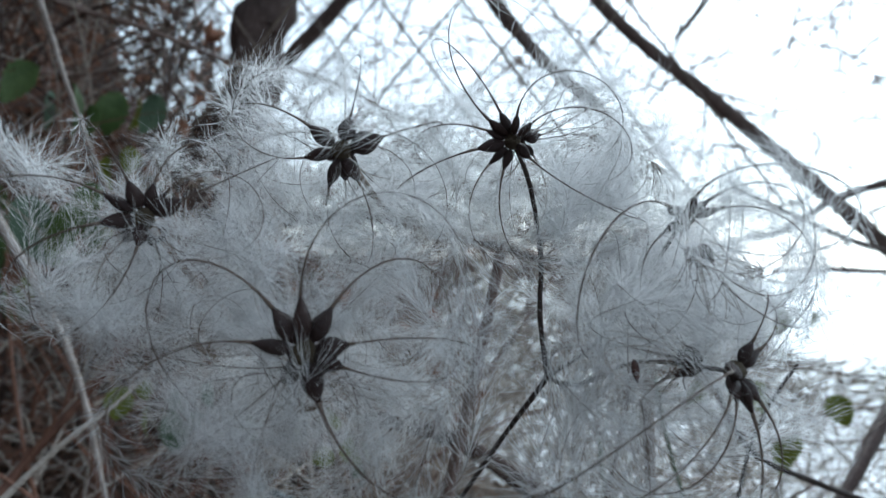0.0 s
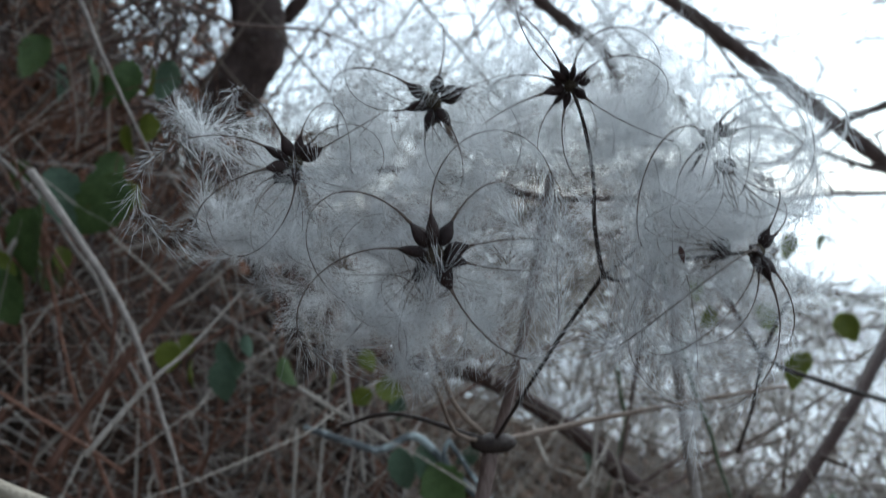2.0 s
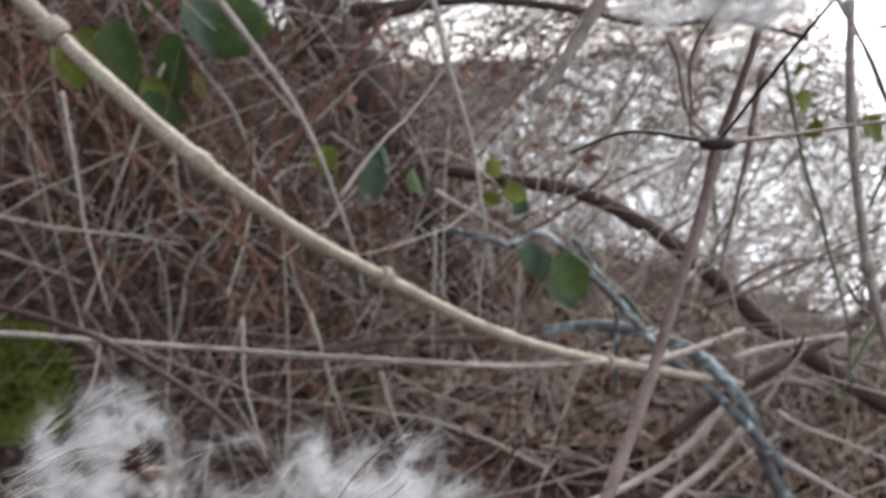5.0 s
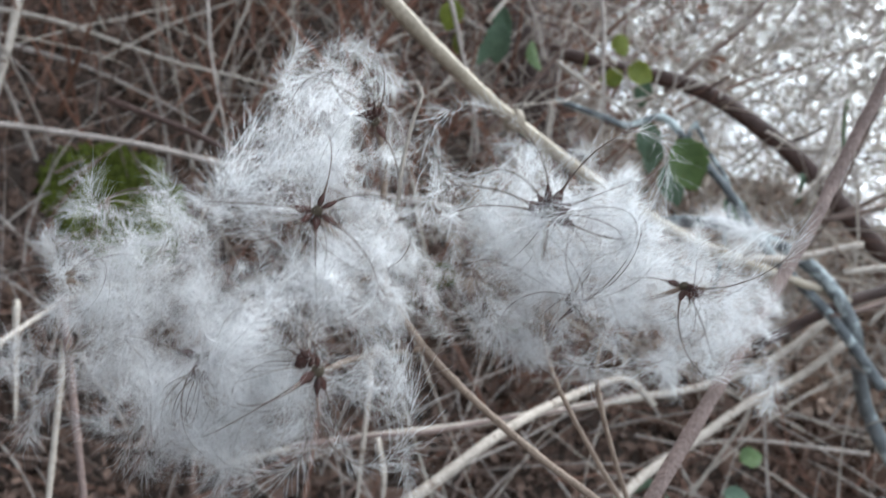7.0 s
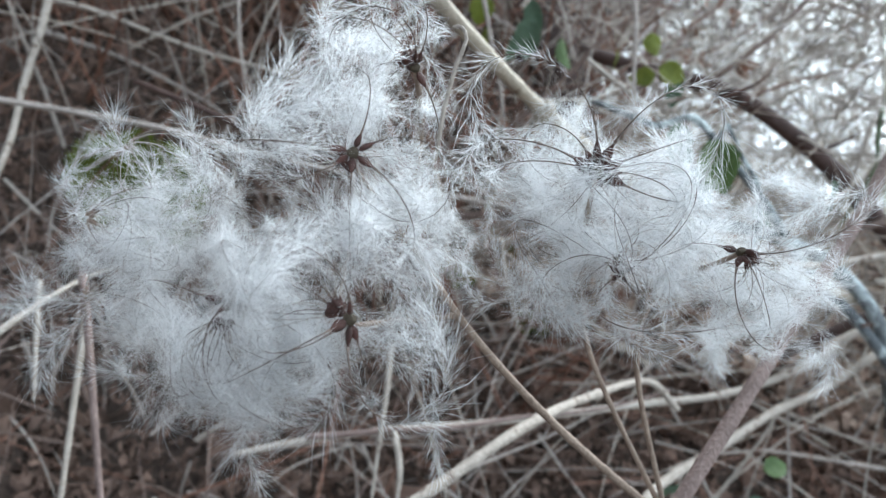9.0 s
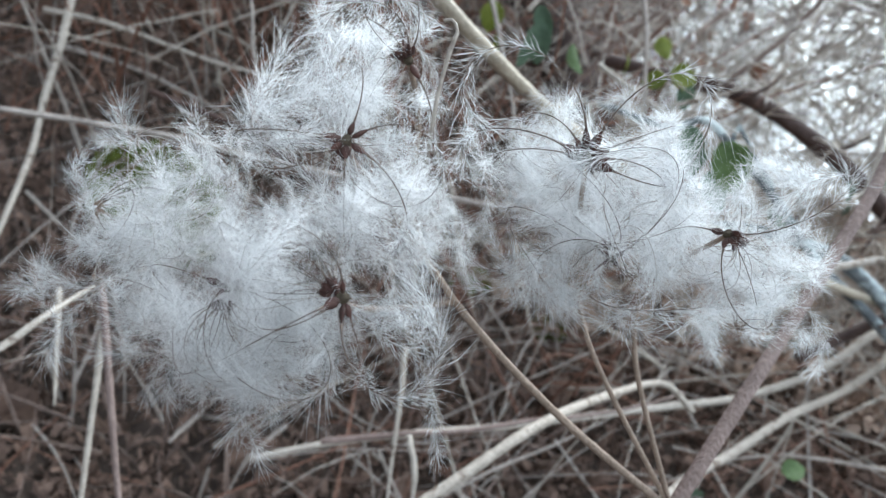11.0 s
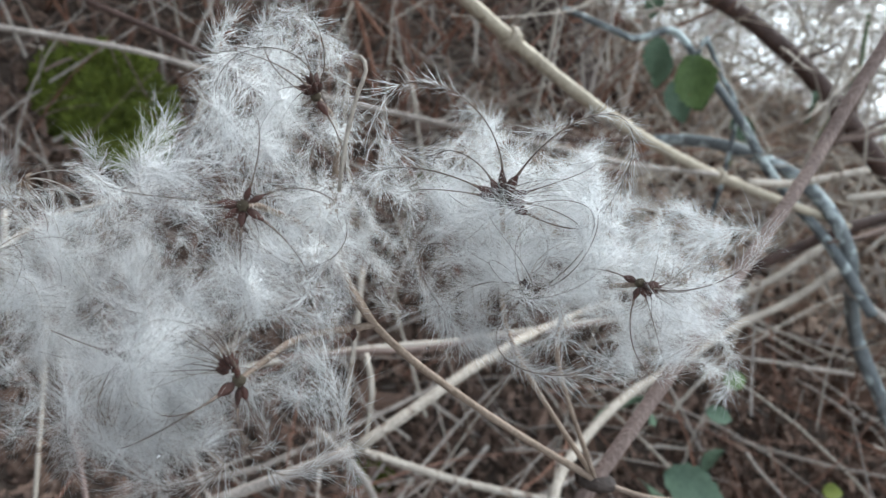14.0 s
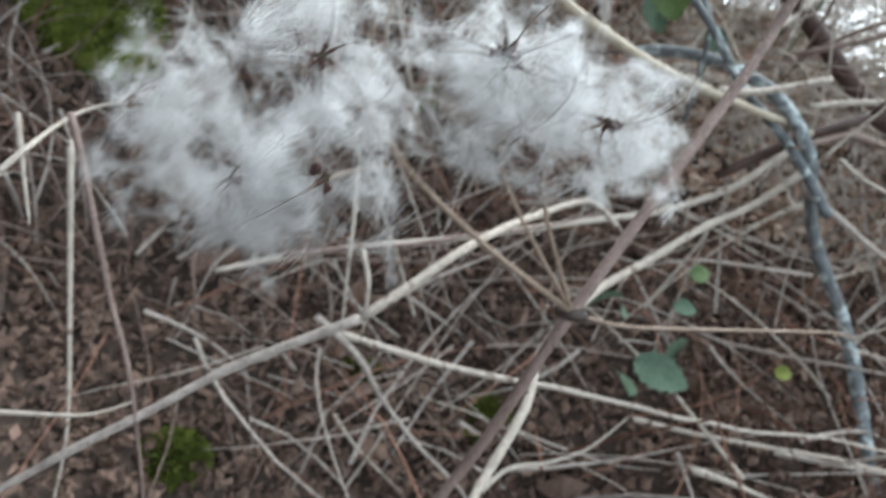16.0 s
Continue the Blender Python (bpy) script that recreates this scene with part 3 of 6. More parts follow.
seed_head((-0.1678, -0.0237, -0.1296), (-0.8, -0.4, -0.1), 14, 0.46, 114, 'fluffy white clematis seed head behind its neighbours', 'lower cluster of seed heads', 0, 95, 0.8, 2.20, 0.90, 60, ())
seed_head((-0.1714, -0.0073, -0.1103), (-0.5, -0.3, 0.6), 14, 0.46, 115, 'fluffy white clematis seed head behind its neighbours', 'lower cluster of seed heads', 0, 95, 1.2, 2.20, 0.90, 60, ())
seed_head((-0.07, 0.0302, -0.1285), (0.8, -0.3, 0), 14, 0.46, 116, 'fluffy white clematis seed head behind its neighbours', 'lower cluster of seed heads', 0, 95, 1.6, 2.20, 0.90, 60, ())


def dew_drop(place, size):
    """A drop of water clinging to the hairs, a little flattened."""
    bm = bmesh.new()
    bmesh.ops.create_icosphere(bm, subdivisions=3, radius=size)
    for v in bm.verts:
        v.co.z *= 0.85 if v.co.z < 0 else 1.05
    for f in bm.faces:
        f.smooth = True
    ob = new("dew_drop", mesh_of(bm, "drop", DROP))
    ob.location = place
    return tagged(ob, "tiny clear drop of water on the hairs", "water drop", "dew drops")


dew_drop((-0.1316, -0.027, -0.1185), 0.00042)
dew_drop((-0.133, -0.0313, -0.1311), 0.00030)
dew_drop((-0.108, -0.0028, -0.1285), 0.00030)

# ---------- the clematis ----------
vine = base('clematis_vine', (-0.078, 0.064, -0.212), 'ridged greyish pink clematis stem carrying seed heads', 'climbing plant')
limb('main_stem', [(-0.2367, 0.0311, -0.6569), (-0.1573, 0.0217, -0.3988), (-0.1225, 0.037, -0.3187), (-0.1003, 0.0506, -0.2718), (-0.078, 0.064, -0.212), (-0.0374, 0.134, -0.1512), (-0.0264, 0.1553, -0.1313), (-0.0109, 0.1795, -0.0964), (-0.004, 0.188, -0.071)], 0.00220, 0.00200, STEM, vine, label='ridged greyish pink stem', ridges=0.1, sides=12, knots=(0.995,), step=0.005)
limb('upper_stem', [(-0.004, 0.188, -0.071), (0.0005, 0.1894, -0.0602), (0.0065, 0.1794, -0.0304), (0.0112, 0.1724, -0.0039), (0.0124, 0.1694, 0.0027)], 0.00150, 0.00100, STEM, vine, label='slender grey upper stem', ridges=0.1)
for place, size in (((-0.004, 0.188, -0.071), 0.0042), ((-0.078, 0.064, -0.212), 0.0036)):
    swelling = bmesh.new()
    bmesh.ops.create_icosphere(swelling, subdivisions=3, radius=size)
    for v in swelling.verts:
        v.co = Vector((v.co.x * 1.55, v.co.y, v.co.z * 0.66)) * (1 + 0.12 * noise.noise(v.co * 900))
    for f in swelling.faces:
        f.smooth = True
    part('node', swelling, DARKSTALK, vine, 'dark swollen node').location = Vector(place) - vine.location
limb('stalk', [(-0.004, 0.188, -0.071), (0.0103, 0.156, -0.0386), (0.019, 0.136, -0.02)], 0.00052, 0.00045, DARKSTALK, vine, label='thin dark stalk', step=0.003)
limb('stalk', [(0.019, 0.136, -0.02), (0.0175, 0.1358, -0.0103), (0.0173, 0.1347, -0.0003), (0.0151, 0.1314, 0.0102), (0.012, 0.124, 0.016)], 0.00045, 0.00032, DARKSTALK, vine, label='', step=0.003)
limb('stalk', [(0.019, 0.136, -0.02), (0.0239, 0.1382, -0.0215), (0.0351, 0.1438, -0.0181), (0.039, 0.108, -0.014)], 0.00042, 0.00030, DARKSTALK, vine, label='', step=0.003)
limb('stalk', [(0.019, 0.136, -0.02), (0.0298, 0.1535, -0.0155), (0.0377, 0.1488, -0.0026), (0.035, 0.117, 0.005)], 0.00040, 0.00030, DARKSTALK, vine, label='', step=0.003)
limb('stalk', [(-0.004, 0.188, -0.071), (-0.0134, 0.1832, -0.067), (-0.0168, 0.1701, -0.0542), (-0.0191, 0.1529, -0.036), (-0.012, 0.1, -0.0125)], 0.00060, 0.00040, STALK, vine, label='', step=0.003)
limb('stalk', [(-0.004, 0.188, -0.071), (-0.0144, 0.1887, -0.0601), (-0.0214, 0.1776, -0.0379), (-0.0396, 0.1502, -0.0124), (-0.0355, 0.109, 0.0028)], 0.00080, 0.00050, STALK, vine, label='', step=0.003)
limb('stalk', [(0.0124, 0.1694, 0.0027), (-0.0066, 0.1564, 0.0046), (-0.013, 0.123, 0.014)], 0.00070, 0.00040, STALK, vine, label='', step=0.003)
limb('stalk', [(-0.004, 0.188, -0.071), (-0.0328, 0.2056, -0.0676), (-0.0544, 0.2269, -0.0774)], 0.00080, 0.00050, DARKSTALK, vine, label='bare dark side stalk', step=0.003)
limb('stalk', [(-0.004, 0.188, -0.071), (0.0258, 0.2093, -0.0716), (0.0549, 0.2209, -0.0701), (0.0931, 0.2328, -0.0681)], 0.00090, 0.00060, STALK, vine, label='long bare pinkish side stalk', step=0.003)
limb('stalk', [(-0.078, 0.064, -0.212), (-0.1047, 0.0382, -0.1751), (-0.1239, 0.0174, -0.1418), (-0.1363, 0.0284, -0.1312), (-0.1364, 0.0303, -0.1117), (-0.132, 0.013, -0.099)], 0.00100, 0.00050, STALK, vine, label='tan stalk', step=0.003)
limb('stalk', [(-0.1239, 0.0174, -0.1418), (-0.1375, 0.0231, -0.1295), (-0.1377, 0.0058, -0.1156), (-0.133, -0.008, -0.108)], 0.00070, 0.00040, STALK, vine, label='', step=0.003)
limb('stalk', [(-0.1239, 0.0174, -0.1418), (-0.134, 0.0085, -0.1412), (-0.1304, -0.0123, -0.1311), (-0.127, -0.022, -0.125)], 0.00070, 0.00040, STALK, vine, label='', step=0.003)
limb('stalk', [(-0.078, 0.064, -0.212), (-0.1014, 0.0399, -0.1562), (-0.1050, 0.0360, -0.1310), (-0.103, 0.018, -0.113)], 0.00070, 0.00040, STALK, vine, label='', step=0.003)
limb('stalk', [(-0.078, 0.064, -0.212), (-0.0918, 0.0407, -0.158), (-0.0900, 0.0380, -0.1400), (-0.08, 0.016, -0.122)], 0.00070, 0.00040, STALK, vine, label='', step=0.003)
limb('stalk', [(-0.078, 0.064, -0.212), (-0.0596, 0.0644, -0.213), (-0.0232, 0.0812, -0.2181), (0.0141, 0.0984, -0.223), (0.0209, 0.0983, -0.2252)], 0.00070, 0.00050, STALK, vine, label='long bare pinkish side stalk with a hooked tip', step=0.003)
limb('stalk', [(-0.1267, 0.0089, -0.1121), (-0.1264, 0.011, -0.1046), (-0.1253, 0.0128, -0.0979), (-0.1243, 0.0139, -0.0943), (-0.1255, 0.0146, -0.0926), (-0.1267, 0.0142, -0.0928)], 0.00034, 0.00030, PALE, vine, label='bare hooked stalk', step=0.003)
# ---------- canes, branches and twigs ----------
cane = base('dead_cane', (-0.1597, 0.3156, -0.158), 'thick straw-coloured dead cane with joints', 'cane')
limb('stalk', [(-0.3092, 0.2143, 0.0276), (-0.2736, 0.2182, -0.0159), (-0.2636, 0.2213, -0.0291), (-0.2263, 0.2308, -0.0716), (-0.1922, 0.2605, -0.1144), (-0.1597, 0.3156, -0.158), (-0.0954, 0.3616, -0.2112), (-0.018, 0.4727, -0.2785), (0.1195, 0.6029, -0.3576)], 0.00370, 0.00380, STRAW, cane, label='', sides=16, ridges=0.05, knots=(0.2, 0.555, 0.8), step=0.006)
limb('joint', [(-0.276, 0.2178, -0.0128), (-0.2736, 0.2182, -0.0159), (-0.2711, 0.2186, -0.019)], 0.00490, 0.00440, STRAW, cane, label='pale swollen joint', sides=12, step=0.002, knots=(0.5,))
limb('scale', [(-0.2736, 0.2182, -0.0159), (-0.2673, 0.2171, -0.0196)], 0.00160, 0.00050, BROWN, cane, label='dry brown bud scale', step=0.002)
limb('joint', [(-0.1619, 0.3133, -0.1557), (-0.1597, 0.3156, -0.158), (-0.1574, 0.318, -0.1603)], 0.00490, 0.00440, STRAW, cane, label='pale swollen joint', sides=12, step=0.002, knots=(0.5,))
limb('scale', [(-0.1597, 0.3156, -0.158), (-0.154, 0.3196, -0.1597)], 0.00160, 0.00050, BROWN, cane, label='dry brown bud scale', step=0.002)
limb('joint', [(-0.0204, 0.47, -0.2768), (-0.018, 0.4727, -0.2785), (-0.0156, 0.4755, -0.2801)], 0.00490, 0.00440, STRAW, cane, label='pale swollen joint', sides=12, step=0.002, knots=(0.5,))
limb('scale', [(-0.018, 0.4727, -0.2785), (-0.0119, 0.4775, -0.2786)], 0.00160, 0.00050, BROWN, cane, label='dry brown bud scale', step=0.002)
slim = base('thin_cane', (-0.27, 0.395, -0.238), 'thin greyish brown cane beside the straw-coloured one', 'cane')
limb('stalk', [(-0.62, 0.25, -0.17), (-0.462, 0.345, -0.203), (-0.398, 0.377, -0.221), (-0.27, 0.395, -0.238), (-0.1377, 0.3859, -0.2427), (-0.082, 0.4189, -0.2592), (-0.0215, 0.45, -0.2683)], 0.00220, 0.00200, GREY, slim)
limb('joint', [(-0.4006, 0.3758, -0.2202), (-0.398, 0.377, -0.221), (-0.3952, 0.3774, -0.2214)], 0.00270, 0.00250, GREY, slim, label='slightly swollen joint', step=0.001)
limb('joint', [(-0.1404, 0.3862, -0.2426), (-0.1377, 0.3859, -0.2427), (-0.1352, 0.3872, -0.2434)], 0.00260, 0.00240, GREY, slim, label='slightly swollen joint', step=0.001)
limb('pale_twig', [(0.0081, 0.5128, -0.2955), (0.0527, 0.5563, -0.3063), (0.1163, 0.5956, -0.299)], 0.00380, 0.00300, PALE, None, 'short bleached twig with a broken end', 'twig', 'twigs in the tangle')
limb('pale_twig', [(0.1094, 0.6076, -0.333), (0.1592, 0.6341, -0.3305), (0.2343, 0.6627, -0.3303)], 0.00350, 0.00300, PALE, None, 'short bleached twig with a broken end', 'twig', 'twigs in the tangle')
limb('bleached_cane', [(0.1147, 0.6274, -0.388), (0.0628, 0.5818, -0.4182), (-0.0003, 0.5416, -0.4374), (-0.0703, 0.482, -0.4294), (-0.1425, 0.4219, -0.4215), (-0.1944, 0.3778, -0.4147), (-0.2503, 0.334, -0.4065), (-0.3034, 0.298, -0.4055), (-0.3482, 0.2711, -0.412)], 0.00400, 0.00240, PALE, None, 'long thin bleached cane over the leaf litter', 'cane', '')
limb('bleached_cane', [(0.1324, 0.6181, -0.4062), (0.0836, 0.5753, -0.4335), (0.0381, 0.5251, -0.4373), (-0.0147, 0.4408, -0.4339), (-0.0598, 0.362, -0.4253), (-0.0896, 0.2806, -0.425), (-0.0926, 0.2334, -0.4374), (-0.1101, 0.1763, -0.4592), (-0.1188, 0.1397, -0.4726)], 0.00400, 0.00360, PALE, None, 'bleached cane bending down to the ground', 'cane', '')
limb('bleached_cane', [(-0.054, 0.3794, -0.3682), (-0.0774, 0.367, -0.3437), (-0.1119, 0.2634, -0.3032), (-0.1353, 0.1962, -0.2851), (-0.1603, 0.1548, -0.2915), (-0.1769, 0.1334, -0.2989)], 0.00240, 0.00270, PALE, None, 'bleached cane with a broken tip', 'cane', '', knots=(0.45,))
limb('grey_cane', [(-0.1769, 0.1334, -0.2989), (-0.2019, 0.1204, -0.3092), (-0.2389, 0.105, -0.3281), (-0.2731, 0.0831, -0.3481), (-0.3076, 0.0619, -0.367), (-0.3586, 0.0375, -0.4027)], 0.00260, 0.00210, GREY, None, 'long greyish cane over the leaf litter', 'cane', '', knots=(0.3,))
brown = base('brown_branch', (0.0975, 0.544, -0.3348), 'smooth dark brown branch in the tangle', 'branch')
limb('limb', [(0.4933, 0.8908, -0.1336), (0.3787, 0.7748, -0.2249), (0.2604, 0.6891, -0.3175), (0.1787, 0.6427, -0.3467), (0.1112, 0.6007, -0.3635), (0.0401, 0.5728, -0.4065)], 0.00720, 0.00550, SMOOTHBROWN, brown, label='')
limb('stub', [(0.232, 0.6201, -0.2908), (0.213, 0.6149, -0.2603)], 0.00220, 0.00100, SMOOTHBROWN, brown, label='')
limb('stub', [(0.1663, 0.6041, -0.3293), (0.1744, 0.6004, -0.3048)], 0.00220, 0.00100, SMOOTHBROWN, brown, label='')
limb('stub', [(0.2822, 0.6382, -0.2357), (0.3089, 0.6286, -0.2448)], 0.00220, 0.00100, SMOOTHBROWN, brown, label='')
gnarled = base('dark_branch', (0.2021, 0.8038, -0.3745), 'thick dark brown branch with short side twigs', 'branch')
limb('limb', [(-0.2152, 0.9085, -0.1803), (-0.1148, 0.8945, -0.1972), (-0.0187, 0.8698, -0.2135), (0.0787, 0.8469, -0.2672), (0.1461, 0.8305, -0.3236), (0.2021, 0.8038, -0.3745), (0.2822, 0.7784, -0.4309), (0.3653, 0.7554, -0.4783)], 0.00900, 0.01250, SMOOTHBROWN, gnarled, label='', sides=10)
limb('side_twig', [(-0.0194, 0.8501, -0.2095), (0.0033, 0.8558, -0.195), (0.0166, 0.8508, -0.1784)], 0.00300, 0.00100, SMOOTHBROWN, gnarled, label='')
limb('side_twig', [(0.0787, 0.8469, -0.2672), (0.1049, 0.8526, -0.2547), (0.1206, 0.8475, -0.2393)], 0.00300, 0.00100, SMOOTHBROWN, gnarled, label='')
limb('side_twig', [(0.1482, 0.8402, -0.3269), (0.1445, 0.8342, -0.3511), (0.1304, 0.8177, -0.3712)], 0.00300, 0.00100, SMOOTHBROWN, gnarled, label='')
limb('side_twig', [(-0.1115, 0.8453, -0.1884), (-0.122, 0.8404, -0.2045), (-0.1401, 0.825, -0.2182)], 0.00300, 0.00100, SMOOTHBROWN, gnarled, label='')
slate = base('slate_branch', (0.142, 0.5185, -0.3983), 'bluish grey weathered branch with thin side shoots', 'branch')
limb('limb', [(-0.0717, 0.6336, -0.3162), (-0.0486, 0.6287, -0.3082), (-0.0053, 0.6062, -0.2986), (0.0462, 0.5911, -0.3058), (0.0811, 0.5809, -0.3245), (0.1119, 0.5558, -0.3581), (0.1575, 0.5931, -0.4659), (0.2248, 0.5704, -0.5698), (0.277, 0.4684, -0.6924), (0.3002, 0.4314, -0.7506)], 0.00580, 0.00850, SLATE, slate, label='bluish grey weathered bark', sides=10, rough=0.2)
limb('shoot', [(-0.1683, 0.6094, -0.1941), (-0.1176, 0.593, -0.2054), (-0.0989, 0.5946, -0.2101), (-0.0694, 0.6012, -0.2012), (-0.0382, 0.5884, -0.2279), (-0.003, 0.5748, -0.2601), (0.0377, 0.5684, -0.308), (0.0965, 0.5538, -0.3573), (0.1418, 0.532, -0.4065)], 0.00300, 0.00520, SLATE, slate, label='')
limb('shoot', [(-0.0419, 0.5946, -0.2019), (-0.0225, 0.5899, -0.2313), (-0.005, 0.5807, -0.2565), (-0.0019, 0.5725, -0.3097), (-0.0039, 0.5708, -0.3553)], 0.00220, 0.00200, SLATE, slate, label='')
limb('shoot', [(-0.0403, 0.5951, -0.201), (-0.0454, 0.5908, -0.2146), (-0.0331, 0.5874, -0.2349)], 0.00200, 0.00220, SLATE, slate, label='')
limb('twig', [(-0.3481, 0.7244, -0.3727), (-0.2944, 0.7127, -0.3619), (-0.2413, 0.6948, -0.3464), (-0.188, 0.6771, -0.341), (-0.1394, 0.6607, -0.3344), (-0.0899, 0.6522, -0.3241), (-0.0483, 0.643, -0.3136)], 0.00624, 0.00194, BROWN, None, 'thin dark branch crossing the tangle', 'twig', 'twigs in the tangle')
tree = base('leaning_tree', (-0.2353, 1.1616, -0.3496), 'dark leaning tree trunk with bare branches', 'tree')
limb('trunk', [(-0.4106, 1.3331, 1.3983), (-0.3747, 1.2712, 0.7339), (-0.3597, 1.2449, 0.4276), (-0.3834, 1.2323, 0.3736), (-0.3848, 1.2347, 0.2675), (-0.4762, 1.251, 0.1558), (-0.4503, 1.2109, 0.0496), (-0.3797, 1.1644, -0.0459), (-0.312, 1.1414, -0.1768), (-0.2474, 1.1395, -0.3035), (-0.1877, 1.1654, -0.4964)], 0.04000, 0.04700, BARK, tree, label='dark rough bark', sides=30, rough=0.24, ridges=0.05, step=0.009)
limb('bough', [(-0.3975, 1.1921, 0.0109), (-0.3367, 1.1742, 0.0392), (-0.2393, 1.1676, 0.0557), (-0.1472, 1.1772, 0.0551), (-0.0115, 1.1334, 0.0274), (0.0957, 1.0863, -0.0015), (0.2091, 1.077, -0.0042), (0.3057, 1.0492, -0.0341)], 0.01050, 0.00300, BARK, tree, label='', sides=10, step=0.012)
limb('bough', [(-0.3504, 1.2964, 0.3351), (-0.2923, 1.279, 0.3907), (-0.2107, 1.2526, 0.4703), (-0.0952, 1.2075, 0.6025)], 0.01400, 0.00800, BARK, tree, label='', step=0.012)
limb('bough', [(-0.3893, 1.2348, 0.0564), (-0.3008, 1.1866, 0.0545), (-0.2181, 1.1398, 0.0611)], 0.01500, 0.00700, BARK, tree, label='', step=0.012)
bough = base('bare_branch', (0.1386, 2.0019, 0.8913), 'bare dark branch overhead against the sky', 'branch')
limb('limb', [(0.1386, 2.0019, 0.8913), (0.2653, 2.0128, 0.7402), (0.407, 2.0243, 0.6049), (0.595, 2.0385, 0.4631), (0.7988, 2.0541, 0.3061), (0.987, 2.0685, 0.1566), (1.2067, 2.0855, -0.0231), (1.4576, 2.1047, -0.2174)], 0.01600, 0.02600, BARK, bough, label='', sides=10, step=0.02, rough=0.2)
limb('side_twig', [(0.8768, 2.0601, 0.2442), (0.9646, 2.0972, 0.255), (1.0191, 2.1438, 0.2135)], 0.00320, 0.00090, BARK, bough, label='', step=0.02)
limb('side_twig', [(0.6465, 2.0424, 0.4235), (0.7674, 2.0277, 0.3953), (0.8653, 2.0212, 0.3585)], 0.00320, 0.00090, BARK, bough, label='', step=0.02)
limb('side_twig', [(1.4053, 2.1007, -0.1769), (1.4545, 2.1251, -0.2496), (1.5126, 2.1554, -0.3355)], 0.00320, 0.00090, BARK, bough, label='', step=0.02)
limb('side_twig', [(0.6117, 2.0398, 0.4502), (0.6875, 2.1007, 0.3556), (0.7357, 2.1275, 0.1779)], 0.00320, 0.00090, BARK, bough, label='', step=0.02)
limb('side_twig', [(0.1935, 2.0066, 0.8259), (0.1388, 1.9894, 0.7688), (0.0918, 1.9743, 0.7004)], 0.00320, 0.00090, BARK, bough, label='', step=0.02)
limb('side_twig', [(0.401, 2.0238, 0.6107), (0.4448, 2.006, 0.5619), (0.4851, 2.0035, 0.5141)], 0.00320, 0.00090, BARK, bough, label='', step=0.02)
limb('side_twig', [(0.9685, 2.0671, 0.1713), (1, 2.0588, 0.1335), (1.0194, 2.0878, 0.1098)], 0.00320, 0.00090, BARK, bough, label='', step=0.02)
limb('side_twig', [(0.4106, 2.0245, 0.6022), (0.4341, 2.0343, 0.5732), (0.4516, 2.0266, 0.497)], 0.00320, 0.00090, BARK, bough, label='', step=0.02)
limb('side_twig', [(0.5992, 2.0388, 0.4598), (0.5951, 2.0191, 0.3287), (0.5686, 2.0196, 0.2181)], 0.00320, 0.00090, BARK, bough, label='', step=0.02)
limb('side_twig', [(0.3611, 2.0206, 0.6487), (0.4582, 2.0562, 0.5744), (0.5723, 2.0445, 0.5324)], 0.00320, 0.00090, BARK, bough, label='', step=0.02)
bough = base('bare_branch', (-0.1529, 2.1831, 0.9896), 'bare dark branch overhead against the sky', 'branch')
limb('limb', [(-0.1529, 2.1831, 0.9896), (-0.0132, 2.1955, 0.8064), (0.1088, 2.2061, 0.6567), (0.2301, 2.2159, 0.541), (0.3594, 2.2258, 0.439), (0.4048, 2.2315, 0.3078)], 0.02600, 0.01500, BARK, bough, label='', sides=10, step=0.02, rough=0.2)
limb('side_twig', [(0.0998, 2.2053, 0.6678), (0.1532, 2.224, 0.6605), (0.2363, 2.2336, 0.634)], 0.00320, 0.00090, BARK, bough, label='', step=0.02)
limb('side_twig', [(0.4029, 2.2313, 0.3133), (0.4136, 2.2113, 0.2836), (0.3999, 2.212, 0.2273)], 0.00320, 0.00090, BARK, bough, label='', step=0.02)
limb('side_twig', [(0.2968, 2.221, 0.4884), (0.2384, 2.2425, 0.4666), (0.1973, 2.2555, 0.4723)], 0.00320, 0.00090, BARK, bough, label='', step=0.02)
limb('side_twig', [(0.383, 2.2288, 0.3708), (0.4701, 2.3339, 0.3035), (0.5271, 2.3849, 0.2595)], 0.00320, 0.00090, BARK, bough, label='', step=0.02)
limb('side_twig', [(0.1086, 2.2061, 0.657), (0.1564, 2.1875, 0.5827), (0.1789, 2.1844, 0.4691)], 0.00320, 0.00090, BARK, bough, label='', step=0.02)
limb('side_twig', [(0.0417, 2.2003, 0.7391), (0.0585, 2.1605, 0.6652), (0.0791, 2.1201, 0.686)], 0.00320, 0.00090, BARK, bough, label='', step=0.02)
limb('side_twig', [(0.2737, 2.2192, 0.5066), (0.3133, 2.2399, 0.5287), (0.3322, 2.2319, 0.5199)], 0.00320, 0.00090, BARK, bough, label='', step=0.02)
limb('side_twig', [(-0.0442, 2.1927, 0.8471), (-0.0046, 2.1794, 0.7797), (0.0113, 2.2151, 0.7029)], 0.00320, 0.00090, BARK, bough, label='', step=0.02)
bough = base('bare_branch', (1.2275, 1.9796, 0.2732), 'bare dark branch overhead against the sky', 'branch')
limb('limb', [(1.2275, 1.9796, 0.2732), (1.0357, 1.9697, 0.2172), (0.9081, 1.9634, 0.1702), (0.7784, 1.9579, 0.0864), (0.691, 1.9532, 0.0697)], 0.01300, 0.00800, BARK, bough, label='', sides=8, step=0.02, rough=0.2)
